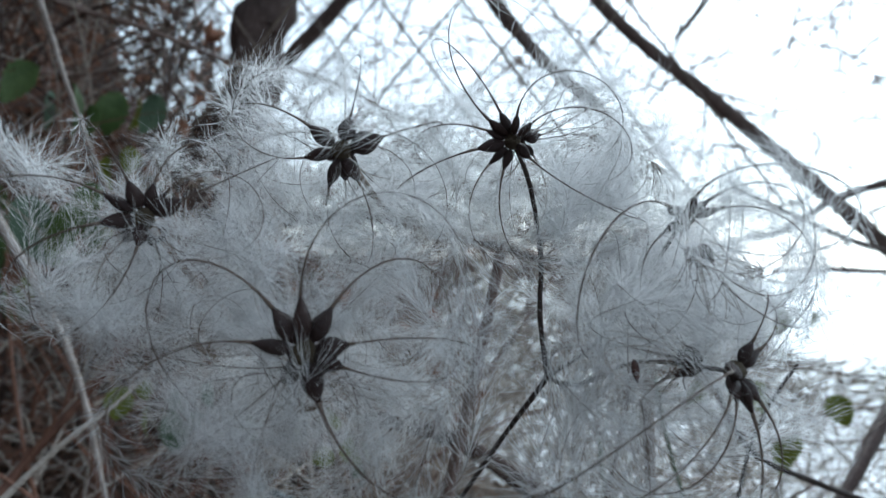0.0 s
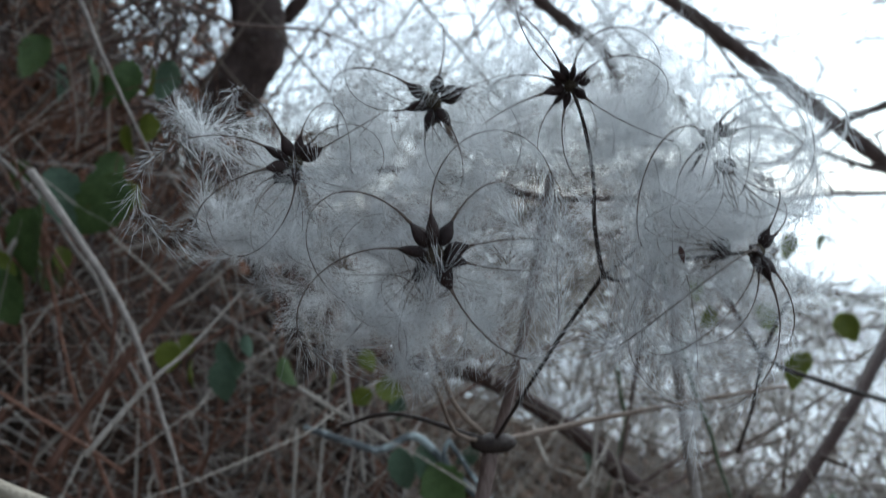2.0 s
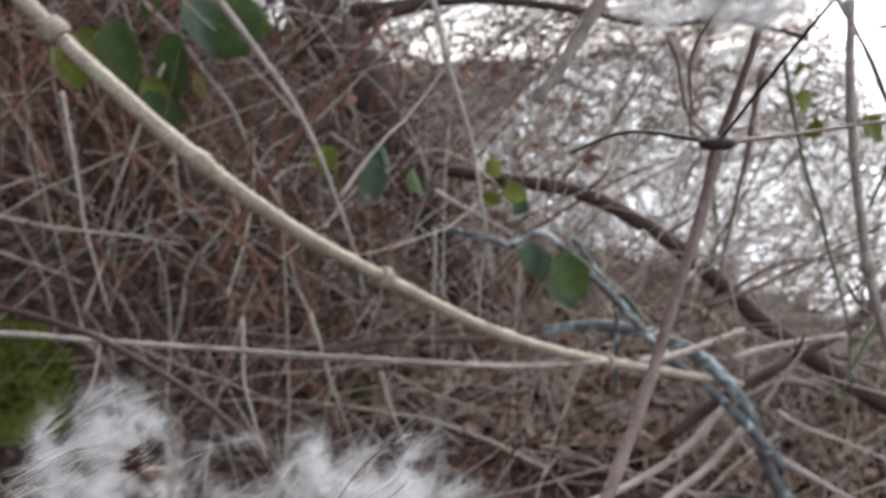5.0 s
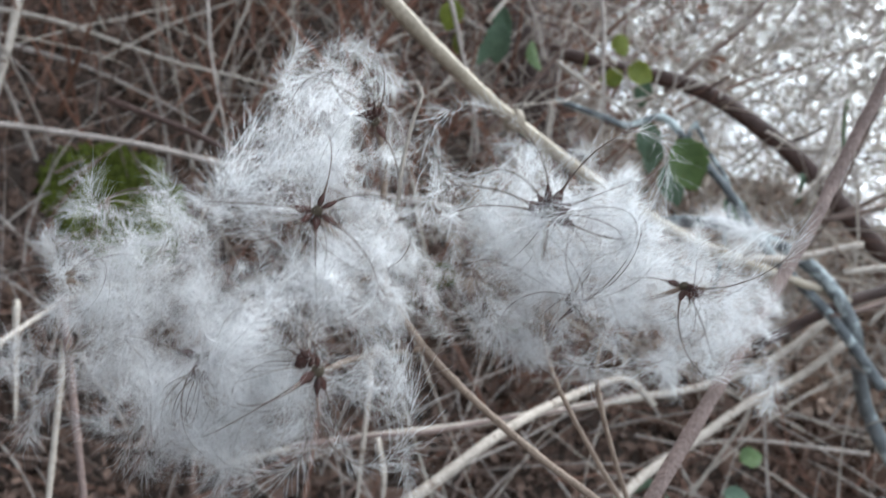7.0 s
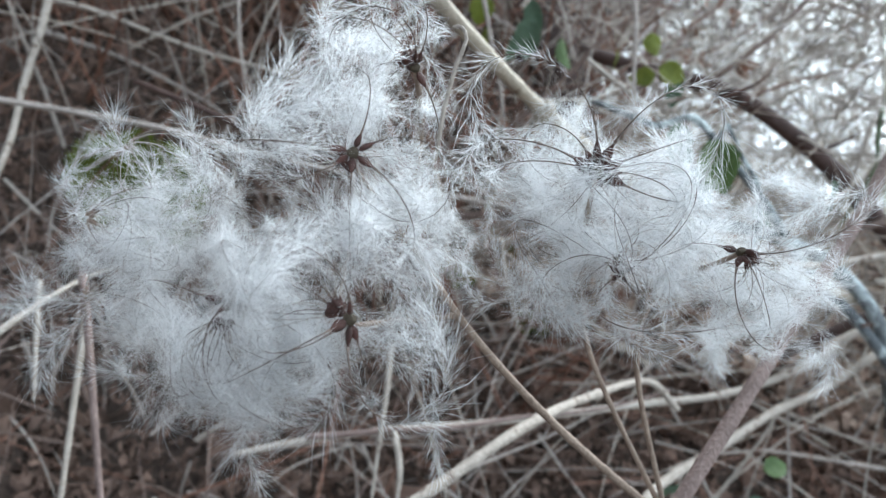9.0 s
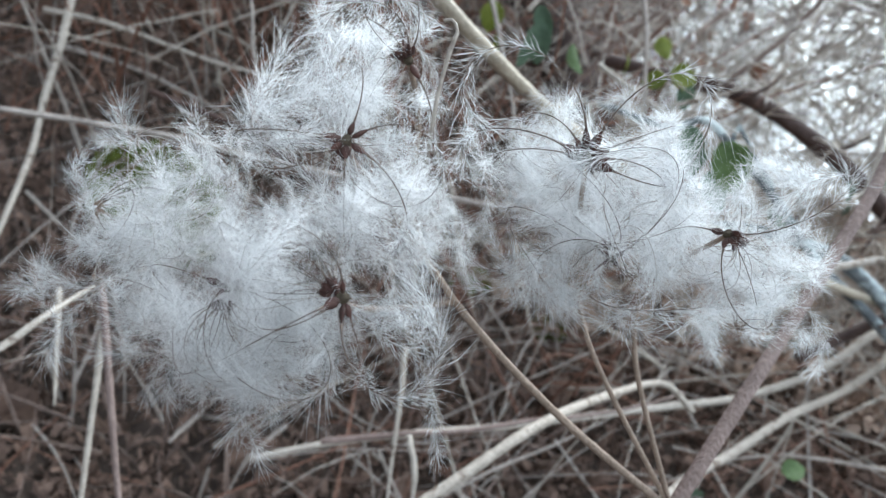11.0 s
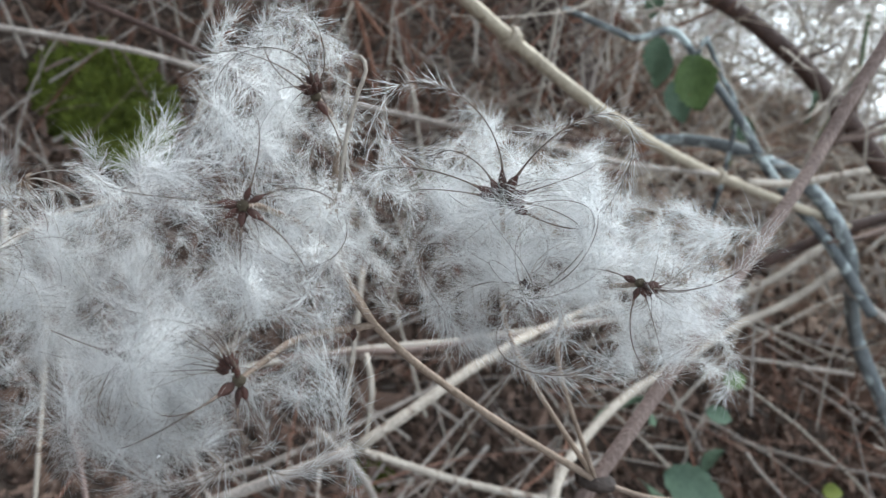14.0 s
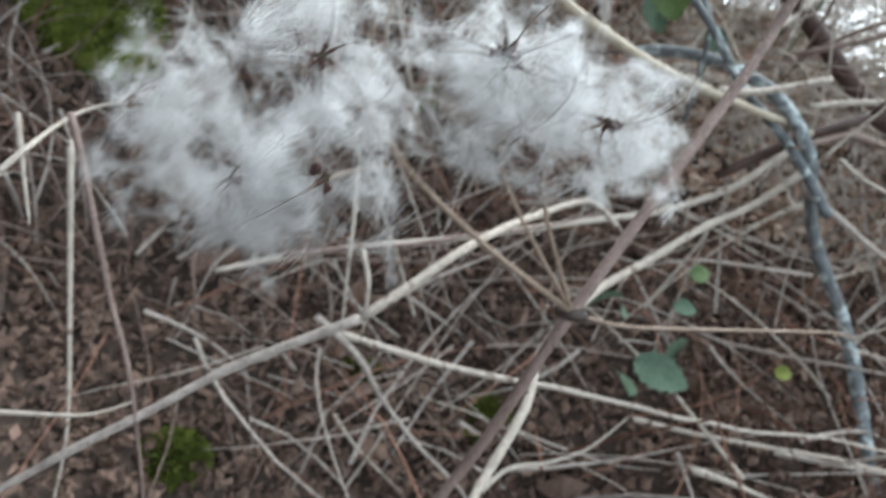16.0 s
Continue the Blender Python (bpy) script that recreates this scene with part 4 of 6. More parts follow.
limb('side_twig', [(0.709, 1.9541, 0.0731), (0.6328, 1.9523, 0.0453), (0.5603, 1.9532, -0.058)], 0.00320, 0.00090, BARK, bough, label='', step=0.02)
limb('side_twig', [(0.7429, 1.956, 0.0796), (0.6837, 1.9536, 0.0926), (0.6223, 1.9964, 0.0777)], 0.00320, 0.00090, BARK, bough, label='', step=0.02)
limb('side_twig', [(0.8659, 1.9616, 0.1429), (0.7428, 1.9651, 0.1959), (0.6663, 1.9859, 0.2705)], 0.00320, 0.00090, BARK, bough, label='', step=0.02)
limb('side_twig', [(0.9741, 1.9667, 0.1945), (0.8425, 1.9944, 0.2524), (0.7486, 2.0406, 0.304)], 0.00320, 0.00090, BARK, bough, label='', step=0.02)
limb('side_twig', [(0.7101, 1.9542, 0.0733), (0.6189, 1.9495, 0.0525), (0.5391, 1.9191, 0.0597)], 0.00320, 0.00090, BARK, bough, label='', step=0.02)
limb('side_twig', [(0.7726, 1.9575, 0.0853), (0.7413, 1.9727, 0.1038), (0.7072, 1.9577, 0.1392)], 0.00320, 0.00090, BARK, bough, label='', step=0.02)
limb('side_twig', [(0.9989, 1.9679, 0.2037), (0.961, 1.963, 0.1907), (0.9204, 1.9835, 0.199)], 0.00320, 0.00090, BARK, bough, label='', step=0.02)
bough = base('bare_branch', (1.1455, 1.9807, 0.0222), 'bare dark branch overhead against the sky', 'branch')
limb('limb', [(1.1455, 1.9807, 0.0222), (0.9837, 1.9704, 0.0622), (0.8429, 2.0107, 0.1273), (0.6778, 2.0493, 0.2107)], 0.00900, 0.00600, BARK, bough, label='', sides=8, step=0.02, rough=0.2)
limb('side_twig', [(1.1341, 1.98, 0.025), (1.0227, 1.9716, 0.0897), (0.9246, 1.9601, 0.1622)], 0.00320, 0.00090, BARK, bough, label='', step=0.02)
limb('side_twig', [(0.8622, 2.0052, 0.1184), (0.8423, 2.0331, 0.2152), (0.8135, 2.0343, 0.3426)], 0.00320, 0.00090, BARK, bough, label='', step=0.02)
limb('side_twig', [(1.1105, 1.9785, 0.0308), (0.9886, 1.9832, 0.022), (0.9076, 1.9472, 0.1105)], 0.00320, 0.00090, BARK, bough, label='', step=0.02)
limb('side_twig', [(0.8094, 2.0186, 0.1442), (0.7162, 2.0327, 0.1658), (0.6266, 2.072, 0.1847)], 0.00320, 0.00090, BARK, bough, label='', step=0.02)
limb('side_twig', [(1.0239, 1.9729, 0.0523), (1.0131, 1.9515, 0.1129), (0.9615, 1.9705, 0.2114)], 0.00320, 0.00090, BARK, bough, label='', step=0.02)
limb('side_twig', [(0.9737, 1.9732, 0.0668), (0.8853, 1.9727, 0.048), (0.797, 1.9755, 0.0919)], 0.00320, 0.00090, BARK, bough, label='', step=0.02)
bough = base('bare_branch', (1.161, 1.9825, -0.0141), 'bare dark branch overhead against the sky', 'branch')
limb('limb', [(1.161, 1.9825, -0.0141), (1.041, 1.9754, -0.0097), (0.8684, 1.9653, -0.0095), (0.7661, 1.9596, -0.0164)], 0.00800, 0.00500, BARK, bough, label='', sides=8, step=0.02, rough=0.2)
limb('side_twig', [(0.9084, 1.9677, -0.0095), (0.8629, 1.9517, 0.047), (0.7953, 1.9652, 0.1732)], 0.00320, 0.00090, BARK, bough, label='', step=0.02)
limb('side_twig', [(1.058, 1.9764, -0.0103), (1.0177, 1.9824, -0.0638), (0.9406, 1.9735, -0.0801)], 0.00320, 0.00090, BARK, bough, label='', step=0.02)
limb('side_twig', [(1.1422, 1.9813, -0.0134), (1.1318, 2.0021, 0.043), (1.073, 2.0057, 0.0441)], 0.00320, 0.00090, BARK, bough, label='', step=0.02)
limb('side_twig', [(0.8365, 1.9635, -0.0116), (0.8033, 1.951, -0.0365), (0.7862, 1.9674, -0.0137)], 0.00320, 0.00090, BARK, bough, label='', step=0.02)
limb('side_twig', [(0.9901, 1.9724, -0.0096), (0.9399, 1.9644, 0.0009), (0.8968, 1.9564, 0.0531)], 0.00320, 0.00090, BARK, bough, label='', step=0.02)
limb('side_twig', [(0.9776, 1.9717, -0.0096), (0.8687, 2.0162, 0.0078), (0.781, 2.0536, 0.0233)], 0.00320, 0.00090, BARK, bough, label='', step=0.02)
bough = base('bare_branch', (-0.5882, 2.0692, 0.4968), 'bare dark branch overhead against the sky', 'branch')
limb('limb', [(-0.5882, 2.0692, 0.4968), (-0.3991, 2.0751, 0.7119), (-0.2732, 2.0789, 0.8607)], 0.01200, 0.00800, BARK, bough, label='', sides=8, step=0.02, rough=0.2)
limb('side_twig', [(-0.2809, 2.0787, 0.8515), (-0.2016, 2.0531, 0.8527), (-0.0975, 2.0352, 0.8221)], 0.00320, 0.00090, BARK, bough, label='', step=0.02)
limb('side_twig', [(-0.3999, 2.0751, 0.7111), (-0.3059, 2.0822, 0.7371), (-0.215, 2.0963, 0.7557)], 0.00320, 0.00090, BARK, bough, label='', step=0.02)
limb('side_twig', [(-0.4683, 2.0729, 0.6332), (-0.4165, 2.0638, 0.7347), (-0.3599, 2.1094, 0.8223)], 0.00320, 0.00090, BARK, bough, label='', step=0.02)
limb('side_twig', [(-0.3617, 2.0762, 0.7561), (-0.266, 2.0738, 0.7535), (-0.1512, 2.0524, 0.7587)], 0.00320, 0.00090, BARK, bough, label='', step=0.02)
limb('side_twig', [(-0.4229, 2.0743, 0.6849), (-0.3866, 2.0536, 0.6503), (-0.3545, 2.0758, 0.6424)], 0.00320, 0.00090, BARK, bough, label='', step=0.02)
bough = base('bare_branch', (0.5147, 2.0305, 0.6076), 'bare dark branch overhead against the sky', 'branch')
limb('limb', [(0.5147, 2.0305, 0.6076), (0.5521, 2.0315, 0.6547), (0.6192, 2.0332, 0.7489), (0.6633, 2.0336, 0.8425)], 0.00700, 0.00400, BARK, bough, label='', sides=8, step=0.02, rough=0.2)
limb('side_twig', [(0.6308, 2.0333, 0.7736), (0.6936, 2.0918, 0.8297), (0.7492, 2.1201, 0.9011)], 0.00320, 0.00090, BARK, bough, label='', step=0.02)
limb('side_twig', [(0.5379, 2.0311, 0.6368), (0.5187, 2.0943, 0.5848), (0.5208, 2.1491, 0.5438)], 0.00320, 0.00090, BARK, bough, label='', step=0.02)
limb('side_twig', [(0.524, 2.0307, 0.6193), (0.5419, 2.0582, 0.6653), (0.5765, 2.0938, 0.6891)], 0.00320, 0.00090, BARK, bough, label='', step=0.02)
limb('side_twig', [(0.5382, 2.0311, 0.6372), (0.5884, 2.0413, 0.7202), (0.6252, 2.0845, 0.8302)], 0.00320, 0.00090, BARK, bough, label='', step=0.02)
limb('side_twig', [(0.646, 2.0334, 0.8058), (0.6771, 2.0686, 0.8946), (0.6824, 2.0682, 0.9298)], 0.00320, 0.00090, BARK, bough, label='', step=0.02)
limb('side_twig', [(0.6137, 2.0331, 0.7411), (0.6512, 2.0263, 0.7916), (0.702, 2.0397, 0.8649)], 0.00320, 0.00090, BARK, bough, label='', step=0.02)
shoot = base('clematis_shoot', (0.0663, 0.2263, -0.1292), 'smooth grey-pink shoot with a pale node', 'stem')
limb('stem', [(0.0602, 0.2681, 0.0091), (0.0613, 0.2552, -0.0155), (0.0605, 0.2408, -0.069), (0.0663, 0.2263, -0.1292), (0.0754, 0.2197, -0.1647), (0.0957, 0.2297, -0.222)], 0.00170, 0.00190, GREY, shoot, sides=10)
limb('node', [(0.0655, 0.2277, -0.1232), (0.0663, 0.2263, -0.1292), (0.0674, 0.2254, -0.1340)], 0.00235, 0.00220, GREY, shoot, label='pale swollen node', sides=10, step=0.001, knots=(0.5,))
limb('bud', [(0.0663, 0.2263, -0.1292), (0.0700, 0.2246, -0.1262)], 0.00100, 0.00035, BROWN, shoot, label='small dry brown bud', step=0.001)
twig_y = base('forked_twig', (0.1307, 0.3565, -0.0839), 'dark forked twig with small joints', 'twig', 'twigs in the tangle')
limb('limb', [(0.298, 0.3935, -0.1495), (0.2092, 0.3764, -0.1168), (0.1644, 0.3627, -0.1003), (0.1307, 0.3565, -0.0839), (0.1101, 0.3561, -0.0456), (0.0962, 0.3558, -0.0182)], 0.00170, 0.00100, DARKSTALK, twig_y, label='', knots=(0.3,))
limb('limb', [(0.1307, 0.3565, -0.0839), (0.1394, 0.354, -0.0619), (0.1499, 0.3526, -0.0444)], 0.00110, 0.00080, DARKSTALK, twig_y, label='')
limb('limb', [(0.1307, 0.3565, -0.0839), (0.1244, 0.3542, -0.1108), (0.1157, 0.3498, -0.1315)], 0.00100, 0.00070, DARKSTALK, twig_y, label='')
limb('dried_leaf_curl', [(-0.0333, 0.3131, -0.0052), (-0.0401, 0.3134, -0.0185), (-0.0521, 0.3088, -0.0373), (-0.0685, 0.3037, -0.0602)], 0.00300, 0.00420, GREY, None, 'curled strip of dry brown bark hanging in the tangle', 'bark strip', '', rough=0.5, sides=7)
limb('twig', [(-0.6317, 0.8326, 0.124), (-0.605, 0.8287, 0.0955), (-0.5595, 0.8263, 0.0525), (-0.5179, 0.8178, 0.0096), (-0.4834, 0.8082, -0.037), (-0.4518, 0.8034, -0.0819), (-0.4241, 0.7878, -0.1489), (-0.3937, 0.7803, -0.2067), (-0.3834, 0.766, -0.2723), (-0.3634, 0.7531, -0.3368), (-0.3581, 0.7458, -0.373), (-0.3518, 0.7383, -0.405)], 0.00312, 0.00097, GREY, None, 'thin grey twig in the tangle', 'twig', 'twigs in the tangle')
limb('twig', [(-0.6389, 0.7758, 0.1052), (-0.6267, 0.771, 0.079), (-0.6097, 0.796, 0.0677), (-0.5925, 0.8204, 0.0543)], 0.00295, 0.00092, GREY, None, 'thin grey twig in the tangle', 'twig', 'twigs in the tangle')
limb('twig', [(-0.3593, 0.9061, -0.1258), (-0.3269, 0.9041, -0.15), (-0.2916, 0.9036, -0.1671), (-0.274, 0.8959, -0.1965), (-0.255, 0.8947, -0.2217)], 0.00347, 0.00108, GREY, None, 'thin grey twig in the tangle', 'twig', 'twigs in the tangle')
limb('twig', [(-0.5263, 0.9029, -0.0641), (-0.4814, 0.906, -0.0499), (-0.441, 0.9178, -0.0388), (-0.383, 0.932, 0.0016), (-0.3271, 0.9481, 0.0391)], 0.00347, 0.00108, PALE, None, 'thin bleached twig in the tangle', 'twig', 'twigs in the tangle')
limb('twig', [(-0.5603, 0.7738, -0.3801), (-0.5486, 0.7879, -0.3347), (-0.5391, 0.7975, -0.2885), (-0.51, 0.8074, -0.2565), (-0.4785, 0.8198, -0.2204), (-0.4517, 0.8305, -0.1767), (-0.4247, 0.8448, -0.1377), (-0.3979, 0.8501, -0.123), (-0.3653, 0.8586, -0.1053), (-0.3259, 0.878, -0.0715), (-0.2751, 0.887, -0.0246), (-0.2418, 0.8973, 0.0128), (-0.2073, 0.91, 0.043)], 0.00330, 0.00103, PALE, None, 'thin bleached twig in the tangle', 'twig', 'twigs in the tangle')
limb('twig', [(-0.4823, 0.7113, -0.0203), (-0.5044, 0.7023, -0.0613), (-0.5186, 0.689, -0.0994), (-0.5425, 0.6709, -0.1564), (-0.5655, 0.6566, -0.217)], 0.00278, 0.00086, PALE, None, 'thin bleached twig in the tangle', 'twig', 'twigs in the tangle')
limb('twig', [(-1.0364, 0.9588, -0.2578), (-0.9631, 0.9787, -0.2711), (-0.8816, 0.9992, -0.287), (-0.7675, 1.0054, -0.2958), (-0.6709, 1.0345, -0.3191)], 0.00399, 0.00124, PALE, None, 'thin bleached twig in the tangle', 'twig', 'twigs in the tangle')
limb('twig', [(-0.1721, 0.6085, -0.1583), (-0.1353, 0.607, -0.1813), (-0.0984, 0.6057, -0.2033), (-0.0819, 0.6023, -0.2253)], 0.00243, 0.00076, PALE, None, 'thin bleached twig in the tangle', 'twig', 'twigs in the tangle')
limb('twig', [(-0.1048, 0.6275, -0.1957), (-0.0601, 0.6354, -0.182), (-0.0237, 0.6426, -0.1677)], 0.00250, 0.00078, PALE, None, 'thin bleached twig in the tangle', 'twig', 'twigs in the tangle')
limb('twig', [(-0.1733, 0.6004, -0.1924), (-0.1734, 0.5912, -0.2273), (-0.1767, 0.5835, -0.2632), (-0.1776, 0.579, -0.2905), (-0.1774, 0.5705, -0.3184)], 0.00243, 0.00076, PALE, None, 'thin bleached twig in the tangle', 'twig', 'twigs in the tangle')
limb('twig', [(0.1033, 0.7297, -0.2055), (0.0996, 0.722, -0.2356), (0.0964, 0.715, -0.2652), (0.0911, 0.7039, -0.3004), (0.0865, 0.6958, -0.3428)], 0.00278, 0.00086, PALE, None, 'thin bleached twig in the tangle', 'twig', 'twigs in the tangle')
limb('twig', [(0.1245, 0.5519, -0.3573), (0.1431, 0.56, -0.3311), (0.1642, 0.5683, -0.305)], 0.00229, 0.00071, PALE, None, 'thin bleached twig in the tangle', 'twig', 'twigs in the tangle')
limb('twig', [(0.1199, 0.4954, -0.3321), (0.1404, 0.4911, -0.3437), (0.1652, 0.4948, -0.3549), (0.2061, 0.4949, -0.3729), (0.2311, 0.4963, -0.3802), (0.2563, 0.4969, -0.3869)], 0.00208, 0.00065, PALE, None, 'thin bleached twig in the tangle', 'twig', 'twigs in the tangle')
limb('twig', [(-0.3216, 0.4708, -0.2381), (-0.3216, 0.4649, -0.264), (-0.3211, 0.4582, -0.2923), (-0.3136, 0.4511, -0.3214), (-0.3048, 0.445, -0.3562)], 0.00208, 0.00065, PALE, None, 'thin bleached twig in the tangle', 'twig', 'twigs in the tangle')
limb('twig', [(-0.2288, 0.5627, -0.3287), (-0.2193, 0.5549, -0.366), (-0.2087, 0.5485, -0.3899), (-0.1995, 0.5445, -0.4197)], 0.00243, 0.00076, PALE, None, 'thin bleached twig in the tangle', 'twig', 'twigs in the tangle')
limb('twig', [(-0.3287, 0.6616, -0.3021), (-0.3194, 0.6545, -0.3342), (-0.3122, 0.6491, -0.363), (-0.2947, 0.6375, -0.4145), (-0.2786, 0.6297, -0.461)], 0.00278, 0.00086, PALE, None, 'thin bleached twig in the tangle', 'twig', 'twigs in the tangle')
limb('twig', [(-0.1864, 0.6588, 0.0633), (-0.1782, 0.6529, 0.0379), (-0.1666, 0.6483, 0.0096), (-0.1603, 0.6395, -0.0213), (-0.1526, 0.6349, -0.0542), (-0.1429, 0.6292, -0.087), (-0.1334, 0.6207, -0.1236), (-0.1288, 0.6117, -0.1634), (-0.1236, 0.6031, -0.203), (-0.1301, 0.5942, -0.2422), (-0.1323, 0.5827, -0.2867)], 0.00340, 0.00106, GREY, None, 'thin grey twig in the tangle', 'twig', 'twigs in the tangle')
limb('twig', [(-0.4697, 0.5003, -0.0453), (-0.4637, 0.4915, -0.0844), (-0.4584, 0.4835, -0.1225), (-0.4537, 0.4755, -0.155), (-0.4467, 0.4698, -0.1862), (-0.4343, 0.4604, -0.232)], 0.00208, 0.00065, GREY, None, 'thin grey twig in the tangle', 'twig', 'twigs in the tangle')
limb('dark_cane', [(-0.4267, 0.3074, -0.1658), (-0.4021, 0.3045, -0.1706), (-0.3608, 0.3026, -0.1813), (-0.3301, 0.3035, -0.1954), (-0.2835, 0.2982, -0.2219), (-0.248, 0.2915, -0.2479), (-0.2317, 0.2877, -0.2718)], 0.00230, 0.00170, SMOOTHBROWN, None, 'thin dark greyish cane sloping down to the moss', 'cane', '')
limb('twig', [(-0.2833, 0.8278, -0.2739), (-0.2484, 0.8403, -0.2392), (-0.2152, 0.8525, -0.1991), (-0.1798, 0.8663, -0.1557), (-0.1323, 0.8802, -0.118), (-0.0963, 0.8917, -0.0822), (-0.0569, 0.9055, -0.0437), (-0.029, 0.9145, -0.0075), (-0.0036, 0.9271, 0.0248)], 0.00396, 0.00123, BROWN, None, 'thin dark twig in the tangle', 'twig', 'twigs in the tangle')
limb('twig', [(-0.0631, 0.9142, -0.2247), (-0.0242, 0.9298, -0.1854), (0.0163, 0.9408, -0.1464), (0.0399, 0.9483, -0.1152), (0.0645, 0.9611, -0.0814), (0.0863, 0.9732, -0.0446), (0.1091, 0.9828, -0.0087)], 0.00416, 0.00130, BROWN, None, 'thin dark twig in the tangle', 'twig', 'twigs in the tangle')
limb('twig', [(0.1705, 0.7696, -0.065), (0.1602, 0.7598, -0.1046), (0.1525, 0.7483, -0.1481), (0.1343, 0.7283, -0.2206), (0.1171, 0.7113, -0.2904), (0.1096, 0.7055, -0.315), (0.1002, 0.6985, -0.3375)], 0.00333, 0.00104, BROWN, None, 'thin dark twig in the tangle', 'twig', 'twigs in the tangle')
limb('twig', [(0.1071, 0.7048, -0.3139), (0.161, 0.714, -0.2946), (0.2129, 0.7258, -0.2716), (0.2851, 0.7433, -0.2417), (0.349, 0.7552, -0.2069)], 0.00333, 0.00104, BROWN, None, 'thin dark twig in the tangle', 'twig', 'twigs in the tangle')
limb('twig', [(0.0708, 0.7901, -0.3741), (0.1414, 0.8079, -0.3396), (0.2114, 0.8221, -0.3007), (0.2805, 0.8337, -0.2965), (0.3503, 0.8412, -0.2812)], 0.00375, 0.00117, BROWN, None, 'thin dark twig in the tangle', 'twig', 'twigs in the tangle')
limb('twig', [(0.0719, 0.3127, 0.0119), (0.0786, 0.3169, -0.017), (0.1037, 0.3327, -0.049), (0.1246, 0.3481, -0.0811)], 0.00146, 0.00045, BROWN, None, 'thin dark twig in the tangle', 'twig', 'twigs in the tangle')
limb('twig', [(-0.161, 0.863, -0.3996), (-0.2292, 0.8571, -0.4017), (-0.2994, 0.8466, -0.407), (-0.3725, 0.8412, -0.4059), (-0.4374, 0.8339, -0.3995), (-0.4708, 0.8334, -0.3897), (-0.5059, 0.831, -0.3807)], 0.00416, 0.00130, BROWN, None, 'thin dark twig in the tangle', 'twig', 'twigs in the tangle')
limb('bramble_shoot', [(0.1291, 0.5621, -0.051), (0.1337, 0.5538, -0.0838), (0.1407, 0.5473, -0.1192), (0.1477, 0.5419, -0.1483), (0.1572, 0.5352, -0.1787), (0.1629, 0.5327, -0.2037), (0.1694, 0.5247, -0.2289), (0.1775, 0.5134, -0.2689), (0.1785, 0.5087, -0.3015), (0.1824, 0.5006, -0.3428), (0.1827, 0.4901, -0.3829)], 0.00187, 0.00058, GREEN, None, 'thin green bramble shoot', 'twig', 'twigs in the tangle')
limb('bramble_shoot', [(0.2919, 0.6318, -0.2678), (0.2699, 0.6238, -0.2831), (0.248, 0.6203, -0.2969), (0.2292, 0.611, -0.3261), (0.2137, 0.6024, -0.3582), (0.2072, 0.5938, -0.3958), (0.2006, 0.584, -0.431)], 0.00219, 0.00068, GREEN, None, 'thin green bramble shoot', 'twig', 'twigs in the tangle')
limb('bramble_shoot', [(0.1597, 0.9383, -0.2218), (0.1618, 0.9308, -0.2562), (0.1652, 0.923, -0.2897), (0.1511, 0.908, -0.3332), (0.1313, 0.897, -0.3855)], 0.00312, 0.00097, GREEN, None, 'thin green bramble shoot', 'twig', 'twigs in the tangle')
limb('twig', [(-0.3463, 0.0824, -0.24), (-0.338, 0.1023, -0.2324), (-0.3337, 0.1133, -0.2272), (-0.332, 0.1473, -0.2239), (-0.3171, 0.1654, -0.2207), (-0.2955, 0.1858, -0.2163)], 0.00178, 0.00055, PALE, None, 'pale dry twig beside the lower seed heads', 'twig', 'twigs in the tangle')
limb('twig', [(-0.4671, 0.2458, -0.2894), (-0.4564, 0.228, -0.3174), (-0.4434, 0.2061, -0.3516)], 0.00243, 0.00076, PALE, None, 'thin bleached twig in the tangle', 'twig', 'twigs in the tangle')
limb('twig', [(-0.3932, 0.2074, -0.2782), (-0.3877, 0.1923, -0.3008), (-0.378, 0.1603, -0.3553), (-0.3629, 0.1222, -0.4055), (-0.3584, 0.1022, -0.4335), (-0.359, 0.0818, -0.4627)], 0.00219, 0.00068, PALE, None, 'thin bleached twig in the tangle', 'twig', 'twigs in the tangle')
limb('twig', [(-0.4048, 0.0825, -0.3958), (-0.3802, 0.09, -0.3928), (-0.3391, 0.1072, -0.3989), (-0.3173, 0.1251, -0.3979)], 0.00204, 0.00063, PALE, None, 'thin bleached twig in the tangle', 'twig', 'twigs in the tangle')
limb('twig', [(-0.2511, 0.3261, -0.3303), (-0.2463, 0.3065, -0.3588), (-0.2436, 0.2888, -0.3843), (-0.2387, 0.261, -0.4243)], 0.00267, 0.00083, PALE, None, 'thin bleached twig in the tangle', 'twig', 'twigs in the tangle')
limb('twig', [(-0.2359, 0.2947, -0.3785), (-0.2259, 0.2822, -0.3989), (-0.2249, 0.2648, -0.4406)], 0.00267, 0.00083, PALE, None, 'thin bleached twig in the tangle', 'twig', 'twigs in the tangle')
limb('twig', [(-0.3266, 0.14, -0.2183), (-0.3194, 0.1322, -0.2312), (-0.3042, 0.1131, -0.271), (-0.2959, 0.1024, -0.2967), (-0.2823, 0.0884, -0.3206), (-0.2763, 0.0771, -0.3554), (-0.2697, 0.0614, -0.3966)], 0.00194, 0.00060, STEM, None, 'pinkish brown twig standing in the tangle', 'twig', 'twigs in the tangle')
